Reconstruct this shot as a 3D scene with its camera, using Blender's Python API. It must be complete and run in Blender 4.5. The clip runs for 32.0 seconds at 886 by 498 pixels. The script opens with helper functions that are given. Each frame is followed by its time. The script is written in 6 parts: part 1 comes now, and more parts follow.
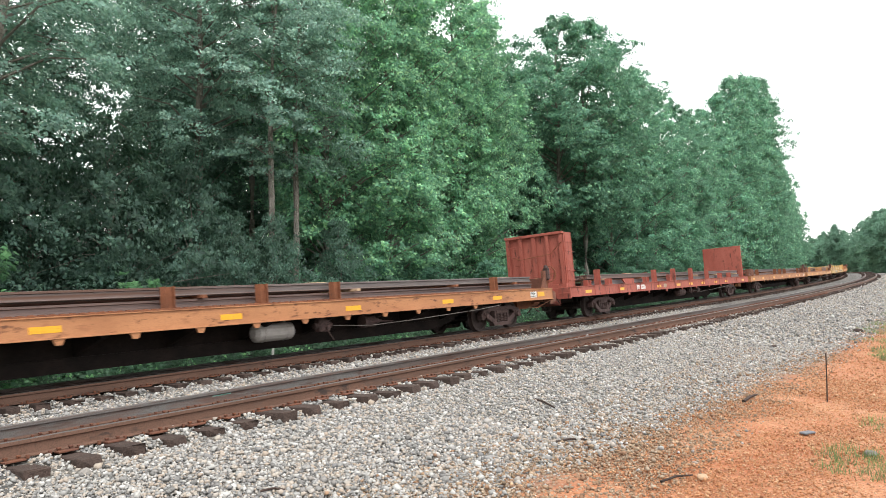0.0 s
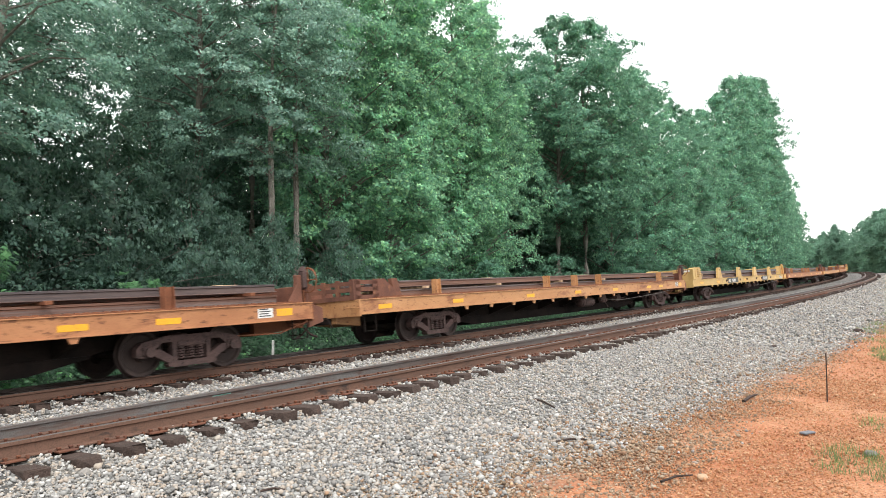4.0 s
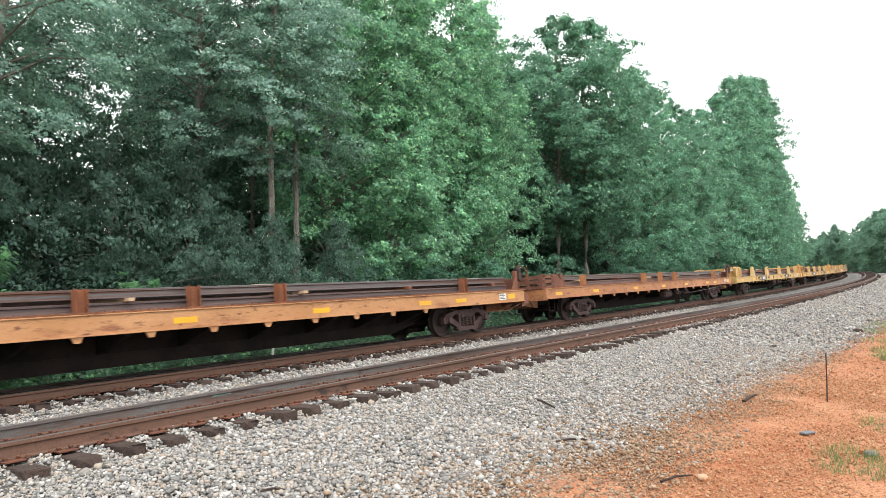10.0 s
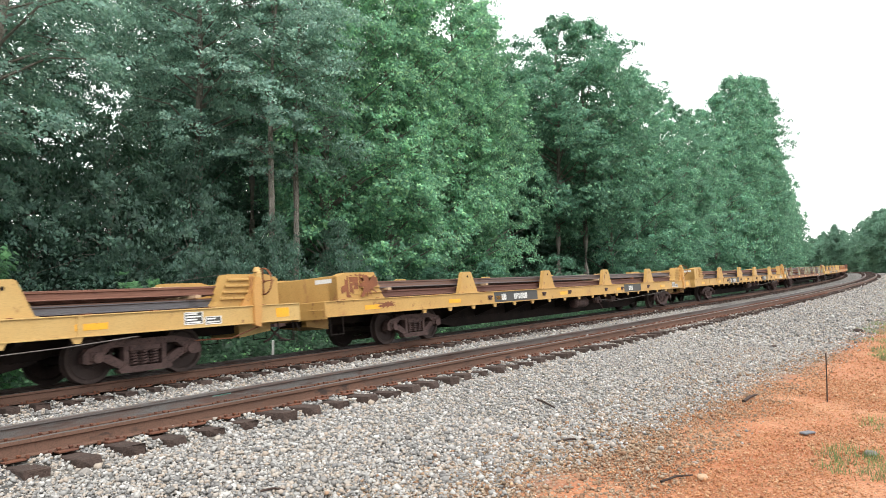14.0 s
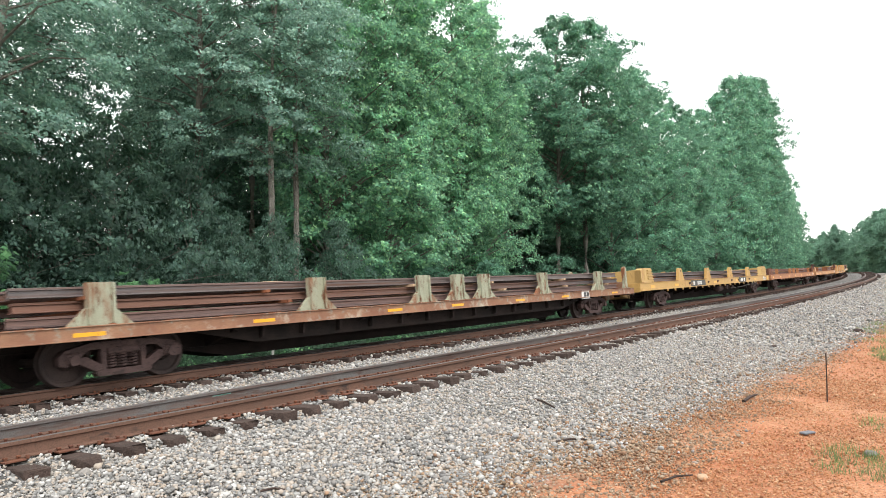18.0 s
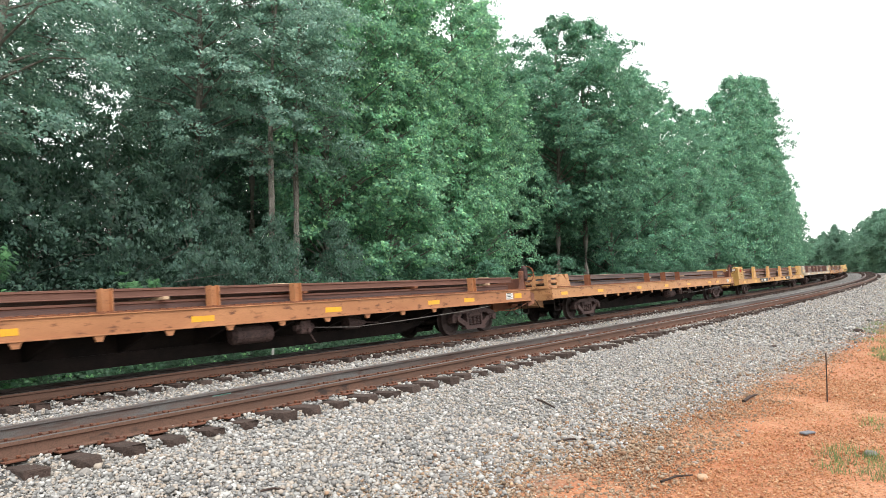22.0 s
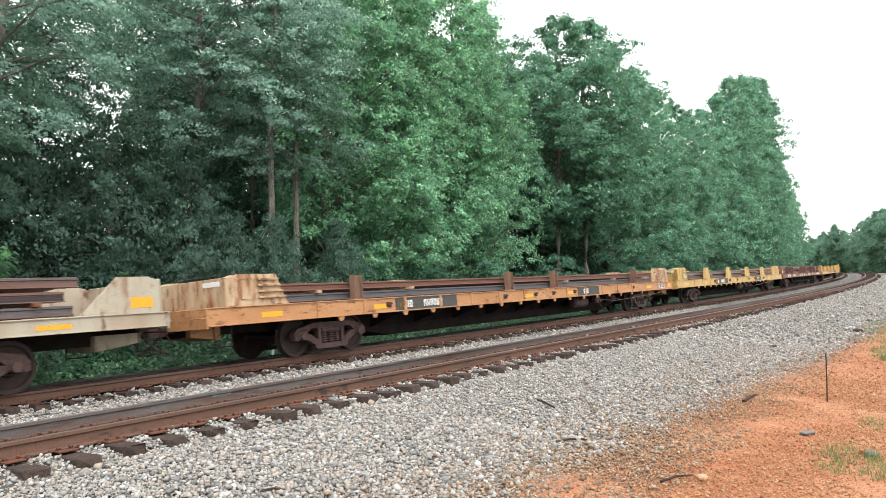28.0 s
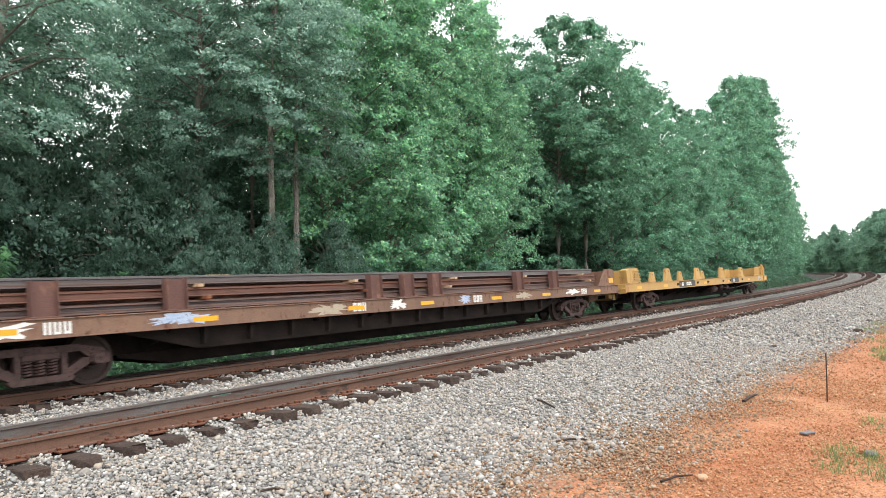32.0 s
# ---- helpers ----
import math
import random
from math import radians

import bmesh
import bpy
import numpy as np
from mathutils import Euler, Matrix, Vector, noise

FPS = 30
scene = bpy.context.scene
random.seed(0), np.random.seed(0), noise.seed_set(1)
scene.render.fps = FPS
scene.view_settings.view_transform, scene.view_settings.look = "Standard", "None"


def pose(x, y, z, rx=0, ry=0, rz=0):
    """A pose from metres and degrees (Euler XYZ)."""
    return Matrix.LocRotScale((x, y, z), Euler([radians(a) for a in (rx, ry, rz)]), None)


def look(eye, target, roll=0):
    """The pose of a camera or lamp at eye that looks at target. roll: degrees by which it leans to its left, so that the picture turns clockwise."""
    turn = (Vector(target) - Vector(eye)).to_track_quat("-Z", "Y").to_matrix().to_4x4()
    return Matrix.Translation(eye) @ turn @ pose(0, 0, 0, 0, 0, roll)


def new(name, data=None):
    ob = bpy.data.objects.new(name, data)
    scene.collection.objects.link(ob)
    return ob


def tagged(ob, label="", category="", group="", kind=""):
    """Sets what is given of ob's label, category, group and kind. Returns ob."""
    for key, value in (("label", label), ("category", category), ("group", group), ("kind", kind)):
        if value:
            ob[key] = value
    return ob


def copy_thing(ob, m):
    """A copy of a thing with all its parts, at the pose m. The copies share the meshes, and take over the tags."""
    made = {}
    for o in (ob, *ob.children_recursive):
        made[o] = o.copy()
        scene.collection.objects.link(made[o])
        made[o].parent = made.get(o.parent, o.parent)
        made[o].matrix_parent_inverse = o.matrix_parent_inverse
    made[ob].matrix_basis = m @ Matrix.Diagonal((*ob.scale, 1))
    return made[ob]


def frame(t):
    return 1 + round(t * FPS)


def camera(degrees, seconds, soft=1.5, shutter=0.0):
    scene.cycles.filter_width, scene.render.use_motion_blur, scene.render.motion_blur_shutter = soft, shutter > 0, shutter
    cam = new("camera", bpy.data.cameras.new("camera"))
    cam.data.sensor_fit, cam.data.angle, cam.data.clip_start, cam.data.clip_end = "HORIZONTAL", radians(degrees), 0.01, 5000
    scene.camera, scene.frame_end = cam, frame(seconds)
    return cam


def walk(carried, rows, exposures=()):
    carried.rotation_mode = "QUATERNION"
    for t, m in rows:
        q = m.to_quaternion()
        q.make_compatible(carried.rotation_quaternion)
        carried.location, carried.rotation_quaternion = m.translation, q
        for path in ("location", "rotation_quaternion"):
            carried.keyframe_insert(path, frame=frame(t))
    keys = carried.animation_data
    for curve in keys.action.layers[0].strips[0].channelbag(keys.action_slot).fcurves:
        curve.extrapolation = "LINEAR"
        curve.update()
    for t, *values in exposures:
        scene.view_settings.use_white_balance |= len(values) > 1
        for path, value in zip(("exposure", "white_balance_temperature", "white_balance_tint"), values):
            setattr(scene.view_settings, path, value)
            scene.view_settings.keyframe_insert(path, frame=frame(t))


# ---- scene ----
cam = camera(62.75, 32.0, soft=0.5, shutter=0.1)
EYE = (0.0, 0.0, 1.586)
TURN, TILT = radians(37.357), radians(2.18)
AIM = (math.cos(TURN), math.sin(TURN), 1.586 + math.tan(TILT))
walk(cam, [(0.0, look(EYE, AIM, -0.17)), (32.0, look(EYE, AIM, -0.17))], exposures=[(0.0, 0.0), (32.0, 0.0)])

# ---- world and sun: a bright overcast sky ----
world = bpy.data.worlds.new("overcast_sky")
scene.world = world
world.use_nodes = True
wn, wl = world.node_tree.nodes, world.node_tree.links
wn.clear()
w_out = wn.new("ShaderNodeOutputWorld")
w_bg = wn.new("ShaderNodeBackground")
w_sky = wn.new("ShaderNodeTexSky")
w_sky.sky_type = "NISHITA"
w_sky.sun_disc = False
w_sky.sun_elevation = radians(60)
w_sky.sun_rotation = radians(150)
w_sky.dust_density = 4.0
w_scale = wn.new("ShaderNodeMix")
w_scale.data_type = "RGBA"
w_scale.blend_type = "MULTIPLY"
w_scale.inputs["Factor"].default_value = 1.0
w_scale.inputs["B"].default_value = (0.10, 0.10, 0.10, 1)
w_cloud = wn.new("ShaderNodeMix")
w_cloud.data_type = "RGBA"
w_cloud.inputs["Factor"].default_value = 0.8
w_cloud.inputs["B"].default_value = (1.0, 1.0, 0.99, 1)
wl.new(w_sky.outputs[0], w_scale.inputs["A"])
wl.new(w_scale.outputs["Result"], w_cloud.inputs["A"])
wl.new(w_cloud.outputs["Result"], w_bg.inputs["Color"])
w_bg.inputs["Strength"].default_value = 2.15
wl.new(w_bg.outputs[0], w_out.inputs["Surface"])
sun_data = bpy.data.lights.new("sun", "SUN")
sun_data.energy = 3.0
sun_data.angle = radians(45)
sun_data.color = (1.0, 0.97, 0.92)
sun = new("sun", sun_data)
SUN_FROM = Vector((-0.50, -0.58, 1.10))
sun.matrix_world = look(SUN_FROM * 50, (0, 0, 0))


# ---- materials ----
def nodes_of(name):
    m = bpy.data.materials.new(name)
    m.use_nodes = True
    return m, m.node_tree.nodes, m.node_tree.links, m.node_tree.nodes["Principled BSDF"]


def link_mix(n, l, a, b, fac, blend="MIX"):
    """A colour mix of two colours or sockets by a socket or number."""
    x = n.new("ShaderNodeMix")
    x.data_type, x.blend_type = "RGBA", blend
    for socket, v in (("A", a), ("B", b)):
        if isinstance(v, tuple):
            x.inputs[socket].default_value = (*v[:3], 1)
        else:
            l.new(v, x.inputs[socket])
    if isinstance(fac, float):
        x.inputs["Factor"].default_value = fac
    else:
        l.new(fac, x.inputs["Factor"])
    return x.outputs["Result"]


def coords(n, l, spread=40.0):
    """Object coordinates, shifted by a chance amount for each object."""
    tc, info, add = n.new("ShaderNodeTexCoord"), n.new("ShaderNodeObjectInfo"), n.new("ShaderNodeVectorMath")
    add.operation = "MULTIPLY_ADD"
    add.inputs[1].default_value = (spread, spread * 0.7, spread * 0.3)
    l.new(info.outputs["Random"], add.inputs[0])
    l.new(tc.outputs["Object"], add.inputs[2])
    return add.outputs[0], info.outputs["Random"]


def noise_of(n, l, vec, scale, detail=4.0, stretch=None, lo=0.35, hi=0.65, rough=0.6):
    if stretch:
        mp = n.new("ShaderNodeVectorMath")
        mp.operation = "MULTIPLY"
        mp.inputs[1].default_value = stretch
        l.new(vec, mp.inputs[0])
        vec = mp.outputs[0]
    t = n.new("ShaderNodeTexNoise")
    t.inputs["Scale"].default_value, t.inputs["Detail"].default_value, t.inputs["Roughness"].default_value = scale, detail, rough
    l.new(vec, t.inputs["Vector"])
    r = n.new("ShaderNodeMapRange")
    r.inputs["From Min"].default_value, r.inputs["From Max"].default_value = lo, hi
    l.new(t.outputs["Fac"], r.inputs["Value"])
    return r.outputs["Result"]


def bump_of(n, l, p, height, strength, dist=0.01):
    b = n.new("ShaderNodeBump")
    b.inputs["Strength"].default_value, b.inputs["Distance"].default_value = strength, dist
    l.new(height, b.inputs["Height"])
    l.new(b.outputs["Normal"], p.inputs["Normal"])


def surface(name, c1, c2, rough=0.8, metal=0.0, scale=3.0, fine=60.0, bump=0.3, stain=None, stain_amount=0.55, streak=(1, 1, 1), dist=0.01, island=None):
    """A surface of two base colours, mottled at two scales, with stains of a third."""
    m, n, l, p = nodes_of(name)
    vec, rnd = coords(n, l)
    col = link_mix(n, l, c1, c2, noise_of(n, l, vec, scale, 5, streak))
    grain = noise_of(n, l, vec, fine, 3, None, 0.3, 0.7)
    col = link_mix(n, l, col, tuple(v * 0.55 for v in c1), noise_of(n, l, vec, fine, 3, None, 0.45, 0.9), "MIX")
    if stain:
        col = link_mix(n, l, col, stain, noise_of(n, l, vec, scale * 1.7, 8, streak, stain_amount, stain_amount + 0.12, 0.7))
        col = link_mix(n, l, col, tuple(v * 0.6 for v in stain), noise_of(n, l, vec, scale * 6.5, 6, streak, stain_amount + 0.02, stain_amount + 0.12, 0.65))
    if island:
        geo, ramp = n.new("ShaderNodeNewGeometry"), n.new("ShaderNodeValToRGB")
        ramp.color_ramp.elements[0].color, ramp.color_ramp.elements[1].color = (*island[0], 1), (*island[-1], 1)
        for k, c in enumerate(island[1:-1]):
            e = ramp.color_ramp.elements.new((k + 1) / (len(island) - 1))
            e.color = (*c, 1)
        l.new(geo.outputs["Random Per Island"], ramp.inputs["Fac"])
        col = link_mix(n, l, ramp.outputs["Color"], col, 0.3)
    l.new(col, p.inputs["Base Color"])
    p.inputs["Roughness"].default_value, p.inputs["Metallic"].default_value = rough, metal
    p.inputs["Specular IOR Level"].default_value = 0.22 if rough >= 0.7 else 0.4
    if bump:
        bump_of(n, l, p, grain, bump, dist)
    return m


def leaf_surface(name, dark, mid, light, back=0.25):
    """Leaves: a colour for each leaf, some light through the blade."""
    m, n, l, p = nodes_of(name)
    geo, ramp = n.new("ShaderNodeNewGeometry"), n.new("ShaderNodeValToRGB")
    ramp.color_ramp.elements[0].color, ramp.color_ramp.elements[1].color = (*dark, 1), (*light, 1)
    e = ramp.color_ramp.elements.new(0.6)
    e.color = (*mid, 1)
    l.new(geo.outputs["Random Per Island"], ramp.inputs["Fac"])
    vec, rnd = coords(n, l, 90.0)
    patch = noise_of(n, l, vec, 0.35, 3, None, 0.3, 0.7)
    col = link_mix(n, l, ramp.outputs["Color"], mid, patch)
    col2 = link_mix(n, l, ramp.outputs["Color"], col, 0.5)
    hue = n.new("ShaderNodeHueSaturation")
    mr = n.new("ShaderNodeMapRange")
    mr.inputs["To Min"].default_value, mr.inputs["To Max"].default_value = 0.85, 1.15
    l.new(rnd, mr.inputs["Value"])
    branch, tone = n.new("ShaderNodeMapRange"), n.new("ShaderNodeMath")
    branch.inputs["To Min"].default_value, branch.inputs["To Max"].default_value = 0.48, 1.5
    l.new(noise_of(n, l, vec, 1.15, 2, (1, 1, 1.5), 0.36, 0.64), branch.inputs["Value"])
    tone.operation = "MULTIPLY"
    l.new(branch.outputs["Result"], tone.inputs[0])
    l.new(mr.outputs["Result"], tone.inputs[1])
    l.new(tone.outputs[0], hue.inputs["Value"])
    l.new(col2, hue.inputs["Color"])
    l.new(hue.outputs["Color"], p.inputs["Base Color"])
    p.inputs["Roughness"].default_value = 0.55
    p.inputs["Specular IOR Level"].default_value = 0.3
    tr, mix, out = n.new("ShaderNodeBsdfTranslucent"), n.new("ShaderNodeMixShader"), n["Material Output"]
    bright = link_mix(n, l, hue.outputs["Color"], (0.32, 0.57, 0.36), 0.5)
    l.new(bright, tr.inputs["Color"])
    mix.inputs["Fac"].default_value = back
    l.new(p.outputs[0], mix.inputs[1])
    l.new(tr.outputs[0], mix.inputs[2])
    l.new(mix.outputs[0], out.inputs["Surface"])
    return m


M_yellow = surface("yellow_paint", (0.47, 0.290, 0.092), (0.40, 0.232, 0.070), 0.6, 0, 1.1, 50, 0.08, (0.26, 0.115, 0.05), 0.585, (0.6, 1, 0.5))
M_yellow_pale = surface("pale_yellow_paint", (0.49, 0.335, 0.130), (0.44, 0.27, 0.09), 0.6, 0, 1.1, 50, 0.08, (0.27, 0.12, 0.05), 0.61, (0.6, 1, 0.5))
M_orange = surface("faded_orange_paint", (0.422, 0.189, 0.0836), (0.317, 0.132, 0.0572), 0.65, 0, 2.0, 55, 0.12, (0.20, 0.075, 0.035), 0.55, (0.28, 1, 0.9))
M_orange_light = surface("light_orange_paint", (0.475, 0.246, 0.114), (0.378, 0.176, 0.0704), 0.65, 0, 2.0, 55, 0.12, (0.22, 0.085, 0.04), 0.55, (0.28, 1, 0.9))
M_oxide = surface("oxide_red_paint", (0.29, 0.075, 0.055), (0.37, 0.115, 0.085), 0.7, 0, 1.0, 50, 0.12, (0.13, 0.05, 0.04), 0.55, (1, 1, 0.3))
M_yellow_rusty = surface("rust_washed_yellow_paint", (0.50, 0.285, 0.085), (0.43, 0.20, 0.065), 0.6, 0, 1.0, 50, 0.1, (0.25, 0.10, 0.04), 0.56, (0.5, 1, 0.5))
M_brown = surface("brown_weathered_paint", (0.16, 0.10, 0.075), (0.22, 0.13, 0.09), 0.75, 0, 1.2, 50, 0.15, (0.14, 0.06, 0.04), 0.55, (1, 1, 0.4))
M_pale = surface("grey_white_weathered_paint", (0.42, 0.38, 0.30), (0.33, 0.25, 0.18), 0.7, 0, 1.0, 50, 0.12, (0.20, 0.085, 0.045), 0.56, (1, 1, 0.3))
M_mint = surface("pale_green_rusted_paint", (0.336, 0.352, 0.264), (0.272, 0.272, 0.192), 0.7, 0, 1.6, 50, 0.15, (0.20, 0.08, 0.04), 0.5, (1, 1, 0.25))
M_rust = surface("rusted_steel", (0.17, 0.07, 0.04), (0.26, 0.10, 0.05), 0.85, 0.1, 2.5, 70, 0.3, (0.09, 0.045, 0.035), 0.6)
M_railload = surface("rusty_rail_steel", (0.112, 0.092, 0.090), (0.19, 0.110, 0.088), 0.65, 0.3, 1.5, 60, 0.2, (0.060, 0.052, 0.056), 0.52, (0.15, 1, 1))
M_railgrey = surface("blue_grey_rail_steel", (0.100, 0.100, 0.110), (0.150, 0.125, 0.118), 0.6, 0.3, 1.5, 60, 0.15, (0.17, 0.088, 0.062), 0.49, (0.12, 1, 1))
M_railbrown = surface("red_brown_rail_steel", (0.135, 0.070, 0.056), (0.20, 0.098, 0.070), 0.75, 0.2, 1.5, 60, 0.2, (0.075, 0.055, 0.055), 0.54, (0.12, 1, 1))
# Near-black colour and low specular deepen the shade below the cars.
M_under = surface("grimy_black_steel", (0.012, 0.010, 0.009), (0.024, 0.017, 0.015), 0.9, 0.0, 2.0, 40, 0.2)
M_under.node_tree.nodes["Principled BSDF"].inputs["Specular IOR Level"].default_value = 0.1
M_truck = surface("brown_grimy_cast_steel", (0.068, 0.044, 0.041), (0.10, 0.062, 0.056), 0.75, 0.2, 3.0, 40, 0.25, (0.04, 0.028, 0.025), 0.53)
M_wheel = surface("dark_wheel_steel", (0.040, 0.030, 0.028), (0.062, 0.044, 0.039), 0.7, 0.3, 3.0, 40, 0.2)
M_black = surface("black_panel_paint", (0.045, 0.045, 0.045), (0.06, 0.058, 0.055), 0.6, 0, 2, 50, 0.08)
M_white = surface("white_lettering_paint", (0.72, 0.72, 0.70), (0.6, 0.6, 0.58), 0.6, 0, 6, 80, 0.05, (0.3, 0.27, 0.24), 0.62)
M_reflect = surface("yellow_reflective_tape", (0.80, 0.37, 0.012), (0.66, 0.33, 0.02), 0.4, 0, 3, 80, 0.05, (0.35, 0.22, 0.08), 0.6)
M_blue = surface("pale_blue_spray_paint", (0.33, 0.42, 0.58), (0.42, 0.48, 0.60), 0.6, 0, 4, 60, 0.05, (0.2, 0.14, 0.11), 0.55)
M_cyan = surface("pale_cyan_spray_paint", (0.36, 0.55, 0.52), (0.52, 0.52, 0.32), 0.6, 0, 5, 60, 0.05, (0.5, 0.38, 0.16), 0.52)
M_timber = surface("pale_wood_dunnage", (0.50, 0.36, 0.24), (0.40, 0.27, 0.17), 0.8, 0, 5, 60, 0.2)
M_railhead = surface("worn_rail_head", (0.12, 0.105, 0.10), (0.19, 0.17, 0.16), 0.45, 0.7, 2.0, 90, 0.08, None, 0.5, (0.2, 1, 1))
M_railweb = surface("worn_brown_grey_rail_web", (0.10, 0.075, 0.064), (0.15, 0.148, 0.145), 0.65, 0.3, 1.3, 60, 0.2, (0.12, 0.07, 0.055), 0.52, (0.12, 1, 1))
M_darkrust = surface("dark_rusted_plate", (0.13, 0.060, 0.044), (0.21, 0.092, 0.060), 0.85, 0.1, 2.0, 60, 0.3, (0.33, 0.15, 0.075), 0.58, (1, 1, 0.5))
M_mottled = surface("mottled_rusty_paint", (0.30, 0.165, 0.10), (0.20, 0.092, 0.06), 0.75, 0, 1.6, 50, 0.15, (0.40, 0.35, 0.28), 0.54, (0.6, 1, 0.6))
M_stained = surface("rust_stained_pale_paint", (0.50, 0.40, 0.27), (0.40, 0.24, 0.12), 0.65, 0, 1.6, 50, 0.1, (0.27, 0.11, 0.05), 0.50, (1, 1, 0.25))
M_track_rail = surface("brown_rusty_rail", (0.110, 0.065, 0.048), (0.15, 0.084, 0.060), 0.8, 0.1, 1.2, 60, 0.2, (0.075, 0.056, 0.049), 0.55, (0.3, 1, 1))
M_tie = surface("creosoted_oak_tie", (0.050, 0.036, 0.031), (0.080, 0.055, 0.046), 0.85, 0, 4, 50, 0.6, (0.10, 0.058, 0.042), 0.62, (1, 1, 1), 0.015)
M_spike = surface("rusty_track_spikes", (0.17, 0.07, 0.04), (0.12, 0.055, 0.04), 0.85, 0.1, 6, 70, 0.2)
M_stone = surface("granite_ballast_stone", (0.30, 0.29, 0.27), (0.40, 0.38, 0.36), 0.85, 0, 9, 120, 0.3, None, 0.5, (1, 1, 1), 0.004,
                  island=((0.05, 0.05, 0.05), (0.19, 0.19, 0.185), (0.36, 0.36, 0.35), (0.34, 0.26, 0.19), (0.42, 0.37, 0.31), (0.11, 0.115, 0.125), (0.40, 0.395, 0.375), (0.60, 0.59, 0.57)))
M_bark = surface("grey_brown_bark", (0.16, 0.145, 0.125), (0.27, 0.25, 0.22), 0.9, 0, 2, 25, 0.9, None, 0.5, (1, 1, 0.25), 0.04)
M_leaf = leaf_surface("broadleaf_foliage", (0.044, 0.125, 0.100), (0.130, 0.300, 0.205), (0.32, 0.56, 0.33), 0.43)
M_leaf_tulip = leaf_surface("bright_tulip_foliage", (0.060, 0.172, 0.118), (0.190, 0.415, 0.255), (0.46, 0.72, 0.36), 0.46)
M_leaf_cool = leaf_surface("bluish_oak_foliage", (0.100, 0.185, 0.172), (0.225, 0.365, 0.318), (0.44, 0.59, 0.47), 0.48)
# Shrub leaves darkened in colour for the shade at the wood's foot.
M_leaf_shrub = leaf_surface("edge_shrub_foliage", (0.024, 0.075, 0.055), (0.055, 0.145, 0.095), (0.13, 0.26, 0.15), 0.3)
# Leaf colour darkened to paint the wood's inner shade behind the edge trees.
M_leaf_shade = leaf_surface("dark_brush_foliage", (0.020, 0.050, 0.038), (0.036, 0.084, 0.060), (0.066, 0.135, 0.085), 0.3)
# Canopy shade is put into this leaf colour for the low brush.
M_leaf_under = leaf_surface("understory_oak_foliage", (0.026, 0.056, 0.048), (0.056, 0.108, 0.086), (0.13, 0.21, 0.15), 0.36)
# Weed colours carry the train's shade, so they are darker than other leaves.
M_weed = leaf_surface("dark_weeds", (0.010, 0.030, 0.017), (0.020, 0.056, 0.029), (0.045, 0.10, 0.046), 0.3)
M_leaf_bright = leaf_surface("bright_young_foliage", (0.055, 0.15, 0.065), (0.10, 0.25, 0.10), (0.17, 0.35, 0.14), 0.35)
# Haze is mixed into the leaf colour: paler and bluer far away.
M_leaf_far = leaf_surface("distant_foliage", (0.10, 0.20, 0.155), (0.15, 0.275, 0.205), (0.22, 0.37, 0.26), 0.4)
M_grass = leaf_surface("grass_blades", (0.08, 0.13, 0.03), (0.13, 0.19, 0.05), (0.24, 0.26, 0.10))


# ---- mesh helpers ----
def mesh_object(name, verts, faces, material, parent=None, label=""):
    me = bpy.data.meshes.new(name)
    me.from_pydata([tuple(v) for v in verts], [], faces)
    me.materials.append(material)
    ob = new(name, me)
    ob.parent = parent
    if label:
        ob["label"] = label
    return ob


def part(name, bm, material, parent=None, label=""):
    """Links a bmesh as one mesh object under a thing or a part."""
    me = bpy.data.meshes.new(name)
    bm.normal_update()
    bm.to_mesh(me)
    bm.free()
    me.materials.append(material)
    ob = new(name, me)
    ob.parent = parent
    if label:
        ob["label"] = label
    return ob


def again(name, ob, parent, at, label=""):
    """Another part on the same mesh."""
    o = new(name, ob.data)
    o.parent = parent
    o.matrix_basis = at
    if label:
        o["label"] = label
    return o


def empty(name):
    return new(name)


def block(bm, x0, x1, y0, y1, z0, z1, bevel=0.0):
    """An upright block with bevelled edges."""
    r = bmesh.ops.create_cube(bm, size=1.0, matrix=Matrix.LocRotScale(((x0 + x1) / 2, (y0 + y1) / 2, (z0 + z1) / 2), None, (x1 - x0, y1 - y0, z1 - z0)))
    if bevel:
        edges = {e for v in r["verts"] for e in v.link_edges}
        bmesh.ops.bevel(bm, geom=list(edges), offset=bevel, segments=1, affect="EDGES")
    return bm


def rod(bm, a, b, r, seg=8, r2=None):
    a, b = Vector(a), Vector(b)
    d = b - a
    m = Matrix.Translation((a + b) / 2) @ d.to_track_quat("Z", "Y").to_matrix().to_4x4()
    bmesh.ops.create_cone(bm, cap_ends=True, segments=seg, radius1=r, radius2=r if r2 is None else r2, depth=d.length, matrix=m)
    return bm


def bent_rod(bm, pts, r, seg=6):
    """A rod bent through points, in one piece with closed ends."""
    pts = [Vector(p) for p in pts]
    tube(bm, pts, [r] * len(pts), seg)
    bm.verts.ensure_lookup_table()
    n = len(bm.verts)
    first = n - seg * len(pts)
    bm.faces.new([bm.verts[first + k] for k in range(seg)][::-1])
    bm.faces.new([bm.verts[n - seg + k] for k in range(seg)])
    return bm


